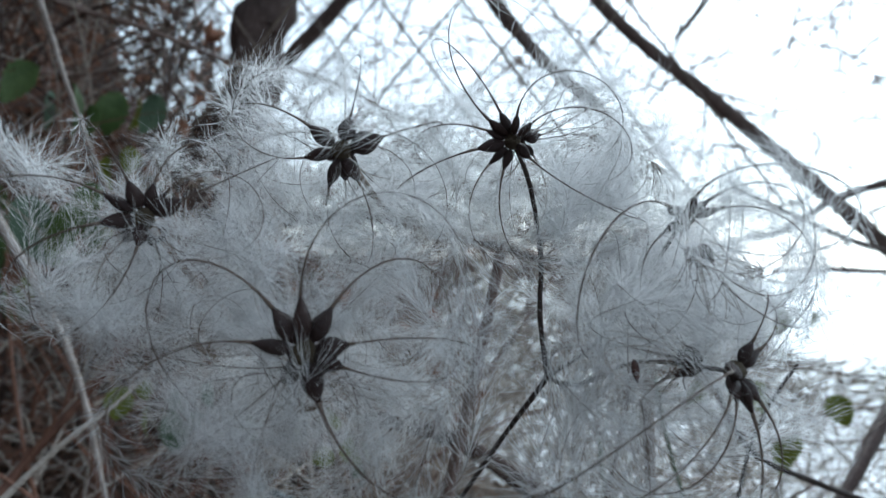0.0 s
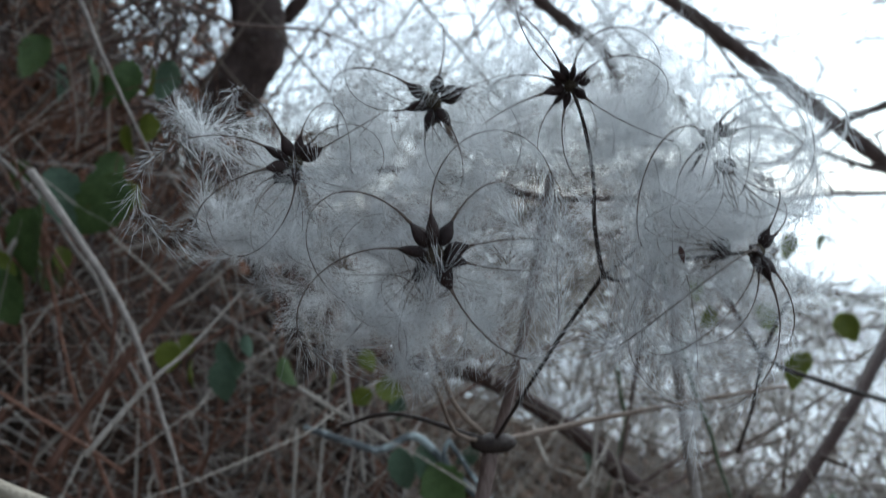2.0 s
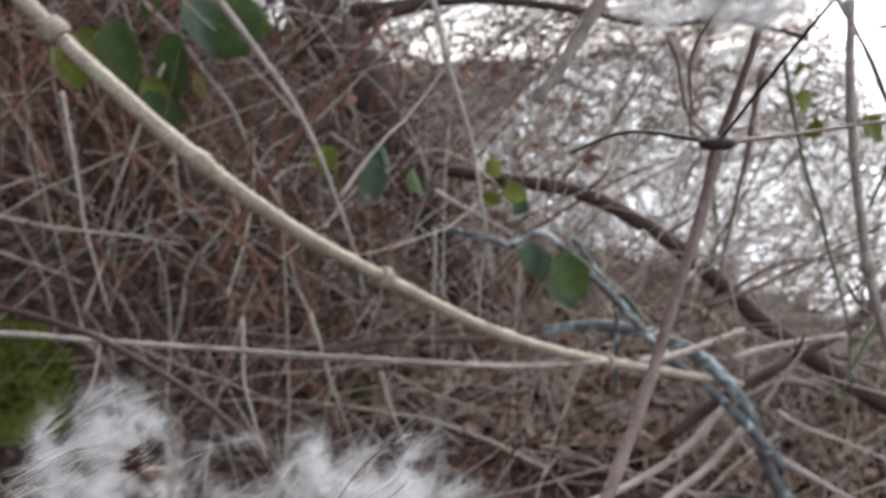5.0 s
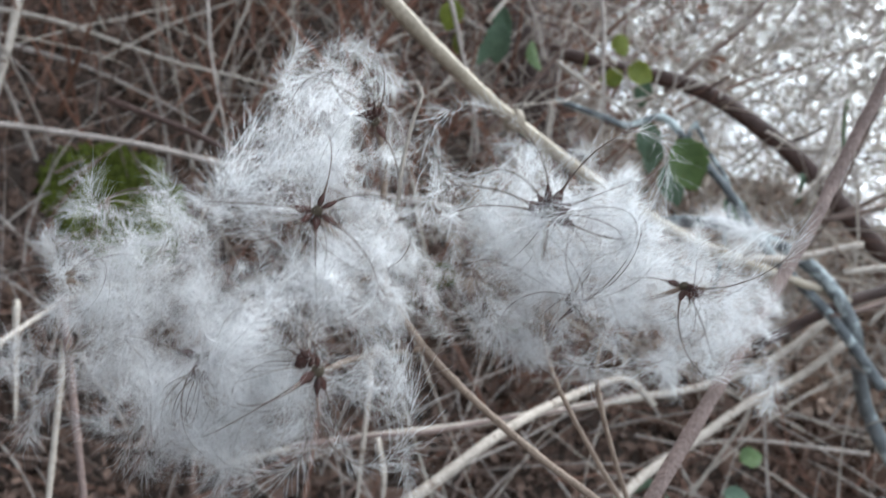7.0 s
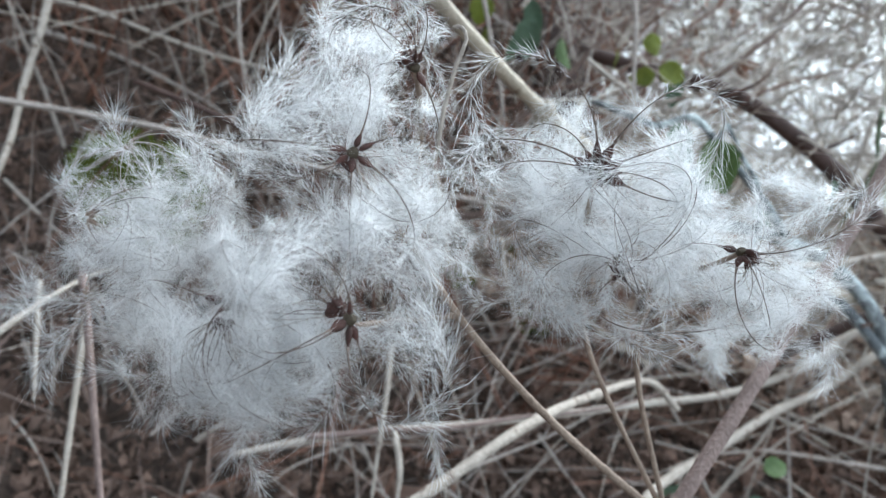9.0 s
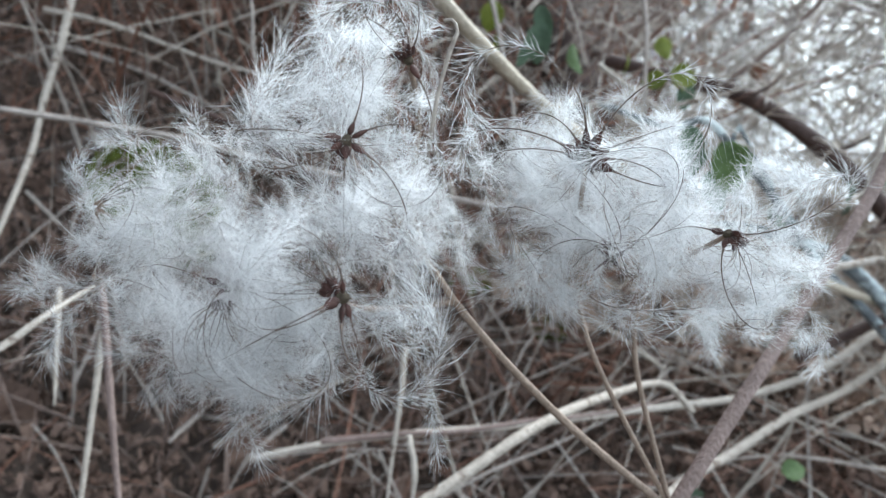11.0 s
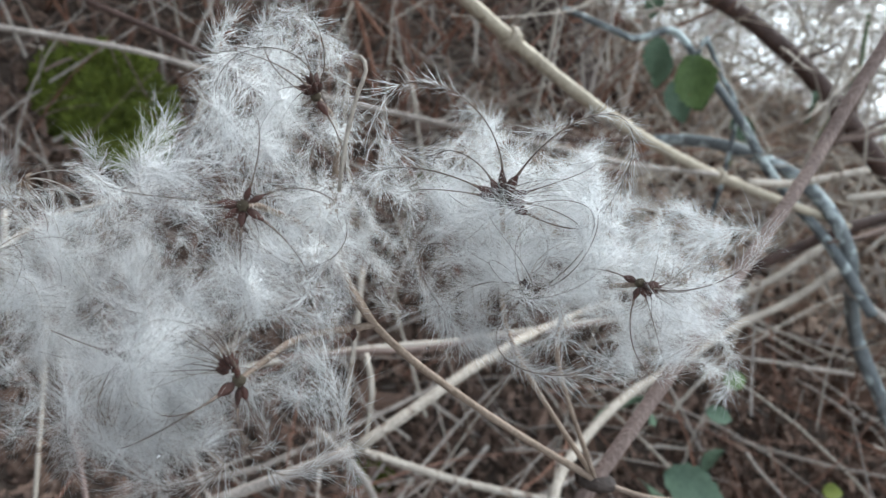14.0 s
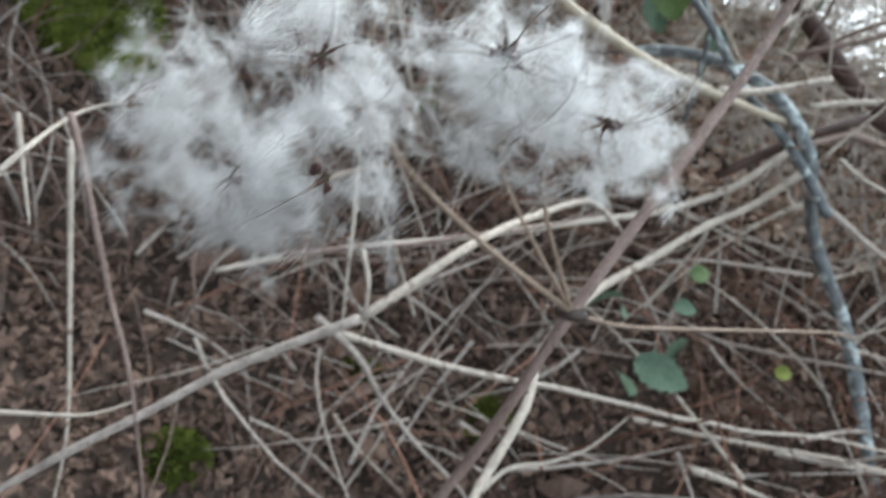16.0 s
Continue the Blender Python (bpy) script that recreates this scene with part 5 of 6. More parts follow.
limb('twig', [(-0.2584, 0.2583, -0.4222), (-0.2418, 0.2603, -0.4397), (-0.2239, 0.2623, -0.4617), (-0.2121, 0.264, -0.4909), (-0.1954, 0.2649, -0.5189), (-0.1699, 0.2552, -0.5369), (-0.1459, 0.2505, -0.5538), (-0.1275, 0.2445, -0.5681), (-0.1108, 0.235, -0.5859)], 0.00305, 0.00095, GREY, None, 'thin grey twig in the tangle', 'twig', 'twigs in the tangle')
limb('twig', [(-0.2539, 0.2907, -0.4654), (-0.219, 0.3012, -0.4796), (-0.1811, 0.3114, -0.4934), (-0.1501, 0.3208, -0.5034), (-0.1146, 0.3349, -0.5158), (-0.0737, 0.3478, -0.5248), (-0.0338, 0.3612, -0.5384), (0.0015, 0.3703, -0.5471), (0.0402, 0.3775, -0.5557), (0.0752, 0.3873, -0.5622), (0.1104, 0.3955, -0.5693), (0.1778, 0.4154, -0.5744), (0.2436, 0.4338, -0.5914), (0.2785, 0.4416, -0.5925), (0.3144, 0.4463, -0.5955)], 0.00333, 0.00104, PALE, None, 'bleached stick lying over the leaf litter', 'twig', 'twigs in the tangle')
limb('twig', [(-0.2961, 0.2845, -0.3918), (-0.268, 0.2948, -0.3887), (-0.239, 0.3031, -0.3833), (-0.2088, 0.3112, -0.3798), (-0.1818, 0.3215, -0.3751), (-0.1575, 0.3351, -0.3724), (-0.1341, 0.3467, -0.3719), (-0.0954, 0.3746, -0.3719), (-0.0603, 0.4033, -0.3679)], 0.00233, 0.00073, STEM, None, 'pinkish twig crossing the tangle', 'twig', 'twigs in the tangle')
limb('twig', [(0.1991, 0.6146, -0.3619), (0.174, 0.602, -0.356), (0.1475, 0.5887, -0.3475), (0.1216, 0.5688, -0.3512), (0.0928, 0.5484, -0.3521)], 0.00450, 0.00140, BROWN, None, 'thin dark twig in the tangle', 'twig', 'twigs in the tangle')
limb('twig', [(-0.1212, 0.2589, -0.5844), (-0.099, 0.2925, -0.5793), (-0.0682, 0.3097, -0.5804), (-0.0388, 0.331, -0.5788), (-0.0206, 0.35, -0.5725), (-0.0034, 0.3729, -0.5662)], 0.00258, 0.00080, PALE, None, 'thin bleached twig in the tangle', 'twig', 'twigs in the tangle')
limb('twig', [(0.0658, 0.3765, -0.6169), (0.0992, 0.379, -0.6235), (0.1311, 0.3812, -0.6335), (0.1671, 0.381, -0.6413)], 0.00389, 0.00121, PALE, None, 'thin bleached twig in the tangle', 'twig', 'twigs in the tangle')
limb('twig', [(0.1157, 0.5511, -0.3899), (0.1405, 0.5445, -0.4043), (0.1649, 0.5417, -0.4179), (0.2013, 0.5472, -0.4426), (0.2343, 0.551, -0.4607)], 0.00437, 0.00136, GREY, None, 'thin grey twig in the tangle', 'twig', 'twigs in the tangle')
limb('twig', [(-0.7467, 0.6514, -0.0386), (-0.7369, 0.6138, -0.0761), (-0.7316, 0.572, -0.1118), (-0.7082, 0.518, -0.1645), (-0.6942, 0.4711, -0.2167), (-0.6574, 0.4159, -0.2494), (-0.6282, 0.3516, -0.2908), (-0.6198, 0.3254, -0.3109), (-0.6083, 0.3043, -0.3322), (-0.5956, 0.2713, -0.3604), (-0.5773, 0.2388, -0.3836)], 0.00531, 0.00165, PALE, None, 'pale stick standing beside the seed heads', 'twig', 'twigs in the tangle')
limb('twig', [(-0.7902, 0.5814, -0.1377), (-0.7421, 0.592, -0.1447), (-0.6984, 0.5993, -0.1541), (-0.6423, 0.6078, -0.1713), (-0.5862, 0.616, -0.187), (-0.5205, 0.6284, -0.1995), (-0.457, 0.6394, -0.2146)], 0.00333, 0.00104, PALE, None, 'thin bleached twig in the tangle', 'twig', 'twigs in the tangle')
limb('twig', [(-0.809, 0.6146, -0.1801), (-0.7541, 0.6286, -0.1939), (-0.697, 0.6328, -0.2092), (-0.6503, 0.6399, -0.2292), (-0.6094, 0.6415, -0.2455), (-0.582, 0.643, -0.2597)], 0.00354, 0.00110, GREY, None, 'thin grey twig in the tangle', 'twig', 'twigs in the tangle')
limb('twig', [(-0.2591, 0.4127, 0.1703), (-0.2472, 0.414, 0.1447), (-0.2368, 0.4153, 0.1158), (-0.2281, 0.4164, 0.0901), (-0.2127, 0.4182, 0.0516), (-0.2025, 0.4193, 0.0292)], 0.00204, 0.00063, GREY, None, 'thin whitish-grey twig hung with droplets', 'twig', 'twigs in the tangle')
limb('twig', [(-0.5435, 0.8739, 0.3052), (-0.4888, 0.8812, 0.2865), (-0.4248, 0.8816, 0.2699), (-0.3652, 0.8849, 0.2492), (-0.3061, 0.8895, 0.2277), (-0.26, 0.8923, 0.221), (-0.2088, 0.8955, 0.2162), (-0.1529, 0.893, 0.1938), (-0.0968, 0.9031, 0.1669), (-0.0686, 0.9027, 0.1615), (-0.0412, 0.9066, 0.1579)], 0.00375, 0.00117, BROWN, None, 'thin dark twig in the tangle', 'twig', 'twigs in the tangle')
limb('twig', [(-0.1682, 0.2688, -0.1011), (-0.1588, 0.2792, -0.0879), (-0.1461, 0.2898, -0.0733), (-0.1363, 0.3002, -0.0642), (-0.116, 0.3211, -0.0391)], 0.00144, 0.00045, PALE, None, 'thin bleached twig in the tangle', 'twig', 'twigs in the tangle')
limb('twig', [(-0.3206, 0.4837, 0.0288), (-0.2999, 0.4808, 0), (-0.2793, 0.4787, -0.0307), (-0.2589, 0.4745, -0.0613), (-0.2459, 0.4716, -0.0886), (-0.2364, 0.4687, -0.1133), (-0.2295, 0.4667, -0.1377), (-0.2212, 0.4631, -0.1607), (-0.2148, 0.461, -0.1873), (-0.2105, 0.4564, -0.2154)], 0.00312, 0.00097, GREY, None, 'thin grey twig in the tangle', 'twig', 'twigs in the tangle')
limb('bramble_cane', [(-0.4128, 0.6254, -0.235), (-0.3995, 0.6574, -0.1995), (-0.3618, 0.6764, -0.1478), (-0.3242, 0.7071, -0.091), (-0.2921, 0.7328, -0.0508), (-0.2406, 0.7904, 0.0216)], 0.00480, 0.00360, RED, None, 'thick orange-brown bramble cane rising from the bank', 'cane', '')
# ---------- fence ----------
fence = base("wire_fence", (-0.1, 1.15, 0.1), "rusty diamond-mesh wire fence behind the plants", "fence")
for lean in (1, -1):
    for k in range(-2, 6):
        x = -0.42 + k * 0.128
        line = [Vector((x + lean * (s / 24 - 0.5) * 0.62 * 0.78, 1.15 + 0.003 * lean * math.sin(s * 0.5 * math.pi), 0.09 + 0.62 * s / 24)) for s in range(25)]
        bm = bmesh.new()
        tube(bm, [q - fence.location for q in line], lambda s: 0.0022, 6)
        part("wire", bm, WIRE, fence)


# ---------- leaves ----------
def leaf_mesh(name, material, length, width, fold, droop, teeth=0.08):
    """A toothed oval blade with a midrib fold, along +x."""
    bm = bmesh.new()
    rows, n = [], 12
    for i in range(n + 1):
        s = i / n
        w = width * math.sin(math.pi * s ** 0.8) ** 0.75 * (1 + (teeth if i % 2 else -teeth)) if 0 < i < n else 0.0006
        z = -droop * s * s
        row = []
        for k in (-1, -0.5, 0, 0.5, 1):
            row.append((length * s, w * k, z + fold * abs(k) * w + 0.05 * width * math.sin(9 * s + 4 * k)))
        rows.append(row)
    for up in (0.0004, -0.0004):
        grid = [[bm.verts.new((x, y, z + up)) for x, y, z in row] for row in rows]
        for a, b in zip(grid, grid[1:]):
            for k in range(4):
                q = (a[k], a[k + 1], b[k + 1], b[k])
                bm.faces.new(q if up < 0 else q[::-1]).smooth = True
    return mesh_of(bm, name, material)


LEAVES = {"green": leaf_mesh("blade", LEAF, 0.075, 0.026, 0.25, 0.012), "blue": leaf_mesh("blade", LEAFBLUE, 0.07, 0.021, 0.28, 0.016),
          "yellow": leaf_mesh("blade", LEAFYELLOW, 0.055, 0.021, 0.25, 0.01)}
LEAF_WORDS = {"green": "dark green toothed bramble leaf on a stem", "blue": "bluish green bramble leaf, slightly drooping",
              "yellow": "yellowing green bramble leaf on a stem"}


def leaf(tone, place, rx, ry, rz, size):
    ob = new("bramble_leaf", LEAVES[tone])
    ob.matrix_basis = pose(*place, rx, ry, rz) @ Matrix.Diagonal((size, size, size, 1))
    return tagged(ob, LEAF_WORDS[tone], "leaf", "bramble leaves")


leaf('green', (-0.5875, 0.8083, 0.0401), 109, 72, 3, 0.62)
leaf('yellow', (-0.6428, 0.7985, 0.0231), 97, 43, 58, 0.74)
leaf('green', (-0.5098, 0.8093, 0.0091), 61, 46, -100, 0.68)
leaf('green', (-0.4688, 0.7865, 0.0388), 44, 87, 60, 0.62)
leaf('yellow', (-0.42, 0.8254, 0.0376), 61, 88, 98, 0.85)
leaf('green', (-0.4359, 0.8317, 0.072), 43, 71, -174, 0.68)
leaf('green', (-0.5244, 0.7595, -0.0516), 57, 92, -37, 0.57)
leaf('yellow', (-0.5305, 0.7627, -0.0352), 53, 89, -99, 0.45)
leaf('green', (-0.564, 0.8514, 0.0679), 39, 57, 136, 0.57)
leaf('blue', (-0.2313, 0.652, -0.1185), 109, 96, -116, 0.31)
leaf('blue', (-0.2321, 0.6461, -0.1435), 46, 40, -178, 0.51)
leaf('yellow', (-0.2733, 0.6298, -0.1362), 56, 67, -96, 0.45)
leaf('yellow', (-0.281, 0.6342, -0.114), 51, 77, -20, 0.34)
leaf('yellow', (-0.1199, 0.6466, -0.1337), 55, 109, 167, 0.40)
leaf('yellow', (-0.0984, 0.6435, -0.1567), 110, 66, -87, 0.51)
leaf('blue', (-0.0906, 0.6404, -0.1734), 55, 89, -28, 0.40)
leaf('yellow', (-0.1484, 0.6395, -0.1512), 32, 86, 32, 0.34)
leaf('blue', (-0.0573, 0.698, -0.2688), 51, 58, -45, 0.65)
leaf('blue', (-0.0748, 0.7027, -0.2408), 38, 82, -26, 0.60)
leaf('blue', (-0.0197, 0.7071, -0.2469), 107, 40, 125, 0.52)
leaf('blue', (0.0094, 0.6985, -0.2965), 73, 48, -22, 0.52)
leaf('yellow', (0.0145, 0.692, -0.3268), 75, 79, 66, 0.52)
leaf('yellow', (0.2078, 0.7766, -0.052), 70, 63, 66, 0.47)
leaf('yellow', (0.2189, 0.7692, -0.0887), 90, 62, -151, 0.52)
leaf('yellow', (0.2731, 0.7672, -0.1217), 62, 42, 3, 0.69)
leaf('yellow', (0.2301, 0.7625, -0.1223), 81, 42, 101, 0.52)
leaf('yellow', (0.3578, 0.8957, -0.0518), 83, 86, 12, 0.60)
leaf('yellow', (0.4413, 1.0048, -0.0645), 104, 41, 51, 0.52)
leaf('yellow', (0.3238, 0.7613, -0.1695), 35, 63, 139, 0.77)
leaf('yellow', (0.4179, 0.896, -0.1508), 55, 55, -55, 0.69)
leaf('blue', (-0.5963, 1.0007, 0.2139), 89, 84, 82, 0.77)
leaf('yellow', (-0.3969, 0.7839, 0.0957), 75, 107, -52, 0.68)
leaf('yellow', (-0.3698, 0.7935, 0.1601), 89, 53, 121, 0.68)
leaf('green', (-0.4257, 0.7762, 0.0467), 77, 77, -162, 0.57)
leaf('yellow', (-0.3845, 0.7755, 0.0277), 85, 51, -74, 0.57)
leaf('green', (-0.4225, 0.7903, 0.1528), 73, 105, 132, 0.57)
leaf('green', (-0.6242, 0.9636, -0.0598), 76, 58, -6, 0.77)
leaf('green', (-0.2108, 0.6932, -0.1491), 65, 109, -133, 0.45)
leaf('green', (-0.4685, 0.7745, 0.0476), 69, 80, -24, 0.62)
leaf('blue', (-0.3413, 0.7808, 0.1625), 52, 50, 140, 0.68)
leaf('green', (-0.433, 0.7753, 0.1724), 49, 79, 67, 0.74)
leaf('green', (-0.4897, 0.8044, 0.1976), 50, 46, -139, 0.79)
leaf('green', (-0.4001, 0.8103, 0.1712), 106, 108, 27, 0.68)
leaf('yellow', (-0.3705, 0.7804, 0.1068), 34, 70, 124, 0.57)
leaf('yellow', (-0.483, 0.7773, -0.0364), 74, 72, 53, 0.57)
leaf('blue', (-0.0300, 0.4388, -0.4783), 47, -1, -152, 0.80)
leaf('blue', (-0.0080, 0.4111, -0.5281), 40, 10, -9, 0.82)
leaf('blue', (-0.0040, 0.3899, -0.5549), 38, -1, 108, 0.66)
leaf('blue', (0.0392, 0.4479, -0.5196), 35, 8, -126, 0.43)
leaf('blue', (0.0175, 0.4501, -0.485), 37, 8, 10, 0.38)
leaf('green', (0.0208, 0.4313, -0.4369), 36, -4, 35, 0.32)
leaf('blue', (0.0967, 0.8058, -0.2915), 67, 58, 52, 0.69)
leaf('blue', (-0.0271, 0.4261, -0.4922), 56, 0, 87, 0.38)
leaf('green', (-0.4535, 0.3373, -0.6875), 88, 102, 172, 0.77)
leaf('yellow', (-0.1478, 0.4118, -0.6769), 70, 101, -40, 0.69)
leaf('green', (-0.5354, 0.2092, -0.6667), 67, 100, 26, 0.52)
leaf('yellow', (0.1101, 0.4045, -0.5012), 36, -2, 13, 0.32)
leaf('yellow', (-0.5757, 0.6865, 0.0119), 85, 95, 10, 1.10)
leaf('green', (-0.5295, 0.6968, 0.0255), 80, 85, -12, 1.06)
leaf('blue', (-0.4466, 0.7148, 0.0478), 75, 70, 15, 1.03)
leaf('green', (-0.3735, 0.7222, 0.0349), 85, 130, 10, 1.00)
leaf('green', (-0.4596, 0.7022, 0.0068), 95, 110, -15, 1.00)
leaf('yellow', (-0.5003, 0.6844, -0.0388), 85, 40, 20, 0.60)
leaf('green', (-0.4932, 0.6822, -0.0511), 85, 75, 5, 0.83)
leaf('green', (-0.0569, 0.5587, -0.2112), 75, 60, 10, 0.72)
leaf('blue', (-0.0824, 0.5781, -0.2024), 70, 80, -20, 0.55)
leaf('yellow', (-0.26, 0.5563, -0.1056), 80, 100, 10, 0.5)
leaf('blue', (-0.218, 0.5584, -0.1212), 80, 95, -8, 0.55)
leaf('blue', (-0.2213, 0.5614, -0.1077), 95, 70, -8, 0.4)
leaf('yellow', (-0.1072, 0.6266, -0.1625), 75, 20, 10, 0.5)
leaf('yellow', (-0.11, 0.6248, -0.1677), 85, 160, 10, 0.42)


# ---------- thickets ----------
def roof_of_thicket(p):
    """The height that the tangle on the bank reaches."""
    slope = p.x / max(p.y, 0.1)
    return (-0.06 + 0.35 * max(0, -0.06 - slope) + 2.65 * max(0, -0.25 - slope)) * p.y + 0.11 * noise.noise(p * 5)


def thicket(name, label, material, count, seed, place, way, length, radius, sag, sides=4, forks=0, roof=None, each="", border=9.0, rest=""):
    """Countless thin stems in one mesh, or each stem on this side of the border a thing of its own: place(rnd) gives a foot, way(rnd) a heading."""
    rnd = random.Random(seed)
    vs, fs, far_vs, far_fs = [], [], [], []
    jobs = []
    for _ in range(count):
        q = place(rnd)
        jobs.append((q, way(rnd), rnd.uniform(*length), rnd.uniform(*radius), forks))
    while jobs:
        q, d, l, r, more = jobs.pop()
        d = d.normalized()
        n, s = 7, d.orthogonal().normalized()
        o = d.cross(s)
        drift = Vector((rnd.gauss(0, 1), rnd.gauss(0, 1), rnd.gauss(0, 0.6))) * sag
        k0 = len(vs)
        p = q.copy()
        grown = n
        for i in range(n + 1):
            if roof and p.z > roof(p):
                grown = i - 1
                break
            t = i / n
            rr = r * (1 - 0.88 * t)
            for k in range(sides):
                a = 2 * math.pi * k / sides
                vs.append(tuple(p + (s * math.cos(a) + o * math.sin(a)) * rr))
            d = (d + drift / n + Vector((rnd.gauss(0, 0.05), rnd.gauss(0, 0.05), rnd.gauss(0, 0.05) - sag * 0.5 / n))).normalized()
            if more and 1 < i < n and rnd.random() < 0.75:
                b = (d + Vector((rnd.gauss(0, 0.6), rnd.gauss(0, 0.6), rnd.gauss(0.1, 0.5)))).normalized()
                jobs.append((p.copy(), b, l * rnd.uniform(0.3, 0.6), rr * 0.6, more - 1))
            p = p + d * (l / n)
        if grown < n and grown > 0:
            tip = sum((Vector(v) for v in vs[-sides:]), Vector()) / sides
            vs[-sides:] = [tuple(tip)] * sides
        for i in range(grown):
            for k in range(sides):
                a, b = k0 + i * sides + k, k0 + i * sides + (k + 1) % sides
                fs.append((a, b, b + sides, a + sides))
        if each:
            if q.y > border:
                far_fs += [tuple(len(far_vs) + k for k in f) for f in fs]
                far_vs += vs
            elif grown > 1:
                me = bpy.data.meshes.new(name)
                me.from_pydata([tuple(Vector(v) - q) for v in vs], [], fs)
                me.materials.append(material)
                ob = tagged(new(name, me), label, "twig", each)
                ob.location = q
            vs, fs = [], []
    if each:
        vs, fs, name, label = far_vs, far_fs, rest, "tangle of many, each a " + label
    if not fs:
        return
    me = bpy.data.meshes.new(name)
    me.from_pydata(vs, [], fs)
    me.materials.append(material)
    tagged(new(name, me), label, "thicket", kind="stuff")


def open_sky(p):
    """Twigs stay below the bright view, where the slope falls away."""
    slope = p.x / max(p.y, 0.1)
    return 9.0 if slope < 0.27 else (0.12 - 1.6 * (slope - 0.27)) * p.y if slope < 0.42 else -0.12 * p.y


def around(x0, x1, y0, y1, z0, z1):
    """Feet above the bank: z is counted from the ground."""
    def place(rnd):
        x, y = rnd.uniform(x0, x1), rnd.uniform(y0, y1)
        return Vector((x, y, height(x, y) + rnd.uniform(z0, z1)))
    return place


def heading(x, y, z, wild):
    def way(rnd):
        return Vector((x + rnd.gauss(0, wild), y + rnd.gauss(0, wild), z + rnd.gauss(0, wild)))
    return way


# Bark darker than the red stems stands in for shade deep inside.
thicket("bramble_thicket", "tangle of bramble stems on the bank, darkened for deep shade", SMOOTHBROWN, 2000, 1, around(-2.2, -0.35, 0.9, 2.5, -0.02, 0.75), heading(0.35, -0.1, 0.8, 0.6), (0.25, 0.8), (0.001, 0.0032), 0.9, 3, 0, roof_of_thicket)
thicket("dry_twig", "pale grey dead twig tangled on the bank", GREY, 420, 2, around(-1.0, 0.4, 0.8, 2.1, -0.02, 0.55), heading(0.4, 0.0, 0.4, 0.9), (0.2, 0.7), (0.0008, 0.0024), 0.8, 3, 0, roof_of_thicket, each="grey twigs on the bank", border=1.8, rest="dry_twigs")
thicket("fine_bleached_twig", "very thin bleached twig tangled in the brambles", PALE, 560, 8, around(-0.9, 0.7, 0.7, 2.2, -0.02, 0.5), heading(0.3, 0.0, 0.5, 0.9), (0.15, 0.6), (0.0006, 0.002), 0.8, 3, 0, roof_of_thicket, each="bleached twigs in the brambles", border=1.5, rest="bleached_twigs")
thicket("dark_twigs", "tangle of dark brown twigs deep in the bank", BROWN, 1400, 3, around(-2.4, -0.4, 1.1, 2.8, -0.02, 0.9), heading(0.1, 0.0, 0.6, 0.9), (0.3, 0.9), (0.0015, 0.005), 0.6, 3, 0, roof_of_thicket)
thicket("dead_twig", "greyish dead twig lying over the leaf litter", GREY, 380, 4, around(-0.75, 0.9, 0.3, 1.2, 0.0, 0.10), heading(0.4, 0.0, 0.06, 0.7), (0.12, 0.5), (0.001, 0.003), 0.5, 4, each="dead twigs on the litter", border=0.98, rest="dead_twigs")
thicket("bleached_twig", "bleached twig lying over the leaf litter", PALE, 80, 9, around(-0.55, 0.9, 0.3, 1.1, 0.02, 0.14), heading(0.4, 0.1, 0.1, 0.7), (0.12, 0.45), (0.001, 0.003), 0.4, 4, each="bleached twigs on the litter")
thicket("fine_twigs", "mass of fine beige twigs against the pale sky", FINE, 700, 5, lambda r: Vector((r.uniform(0.5, 2.6), r.uniform(1.5, 3.4), r.uniform(-1.4, 0.1))), heading(0.5, 0.0, 0.7, 0.6), (0.4, 1.1), (0.0012, 0.0026), 0.9, 3, 1, open_sky)
thicket("sparse_twigs", "thin beige twigs over the pale sheet below the bank", FINE, 420, 26, lambda r: Vector((r.uniform(-0.3, 0.8), r.uniform(1.7, 3.4), r.uniform(-1.4, 0.0))), heading(0.5, 0.0, 0.6, 0.6), (0.4, 1.0), (0.0011, 0.0024), 0.9, 3, 1)
thicket("far_bushes", "bare bushes with fine twigs beyond the bank", FINE, 90, 6, lambda r: Vector((r.uniform(-2.5, 6.0), r.uniform(4.0, 7.0), r.uniform(-3.2, -0.2))), heading(0.1, 0.0, 1.0, 0.35), (1.0, 2.2), (0.003, 0.008), 0.5, 3, 2)
thicket("treetop_twigs", "bare fine twigs of trees against the white sky", BROWN, 1500, 7, lambda r: Vector((r.uniform(-3.0, 6.0), r.uniform(4.5, 8.0), r.uniform(0.2, 3.6))), heading(0.6, 0.0, 0.5, 0.5), (0.5, 1.4), (0.004, 0.012), 1.2, 3, 1)
thicket("right_twigs", "dense olive-brown twigs at the edge of the slope", FINE, 560, 10, around(0.5, 1.8, 1.2, 2.2, 0.0, 0.16), heading(0.5, 0.1, 0.4, 0.7), (0.2, 0.6), (0.0010, 0.0028), 0.8, 3, 1, open_sky)
thicket("edge_stems", "brown stems lying at the edge of the slope", BROWN, 240, 18, around(0.15, 1.5, 0.9, 1.9, 0.0, 0.16), heading(0.7, 0.1, 0.25, 0.6), (0.2, 0.7), (0.0012, 0.0036), 0.6, 3)
thicket("edge_grass", "bleached stalks and dry grass at the edge of the slope", PALE, 420, 19, around(-0.15, 1.4, 0.9, 1.9, 0.0, 0.14), heading(0.5, 0.1, 0.35, 0.7), (0.15, 0.5), (0.0007, 0.002), 0.8, 3)
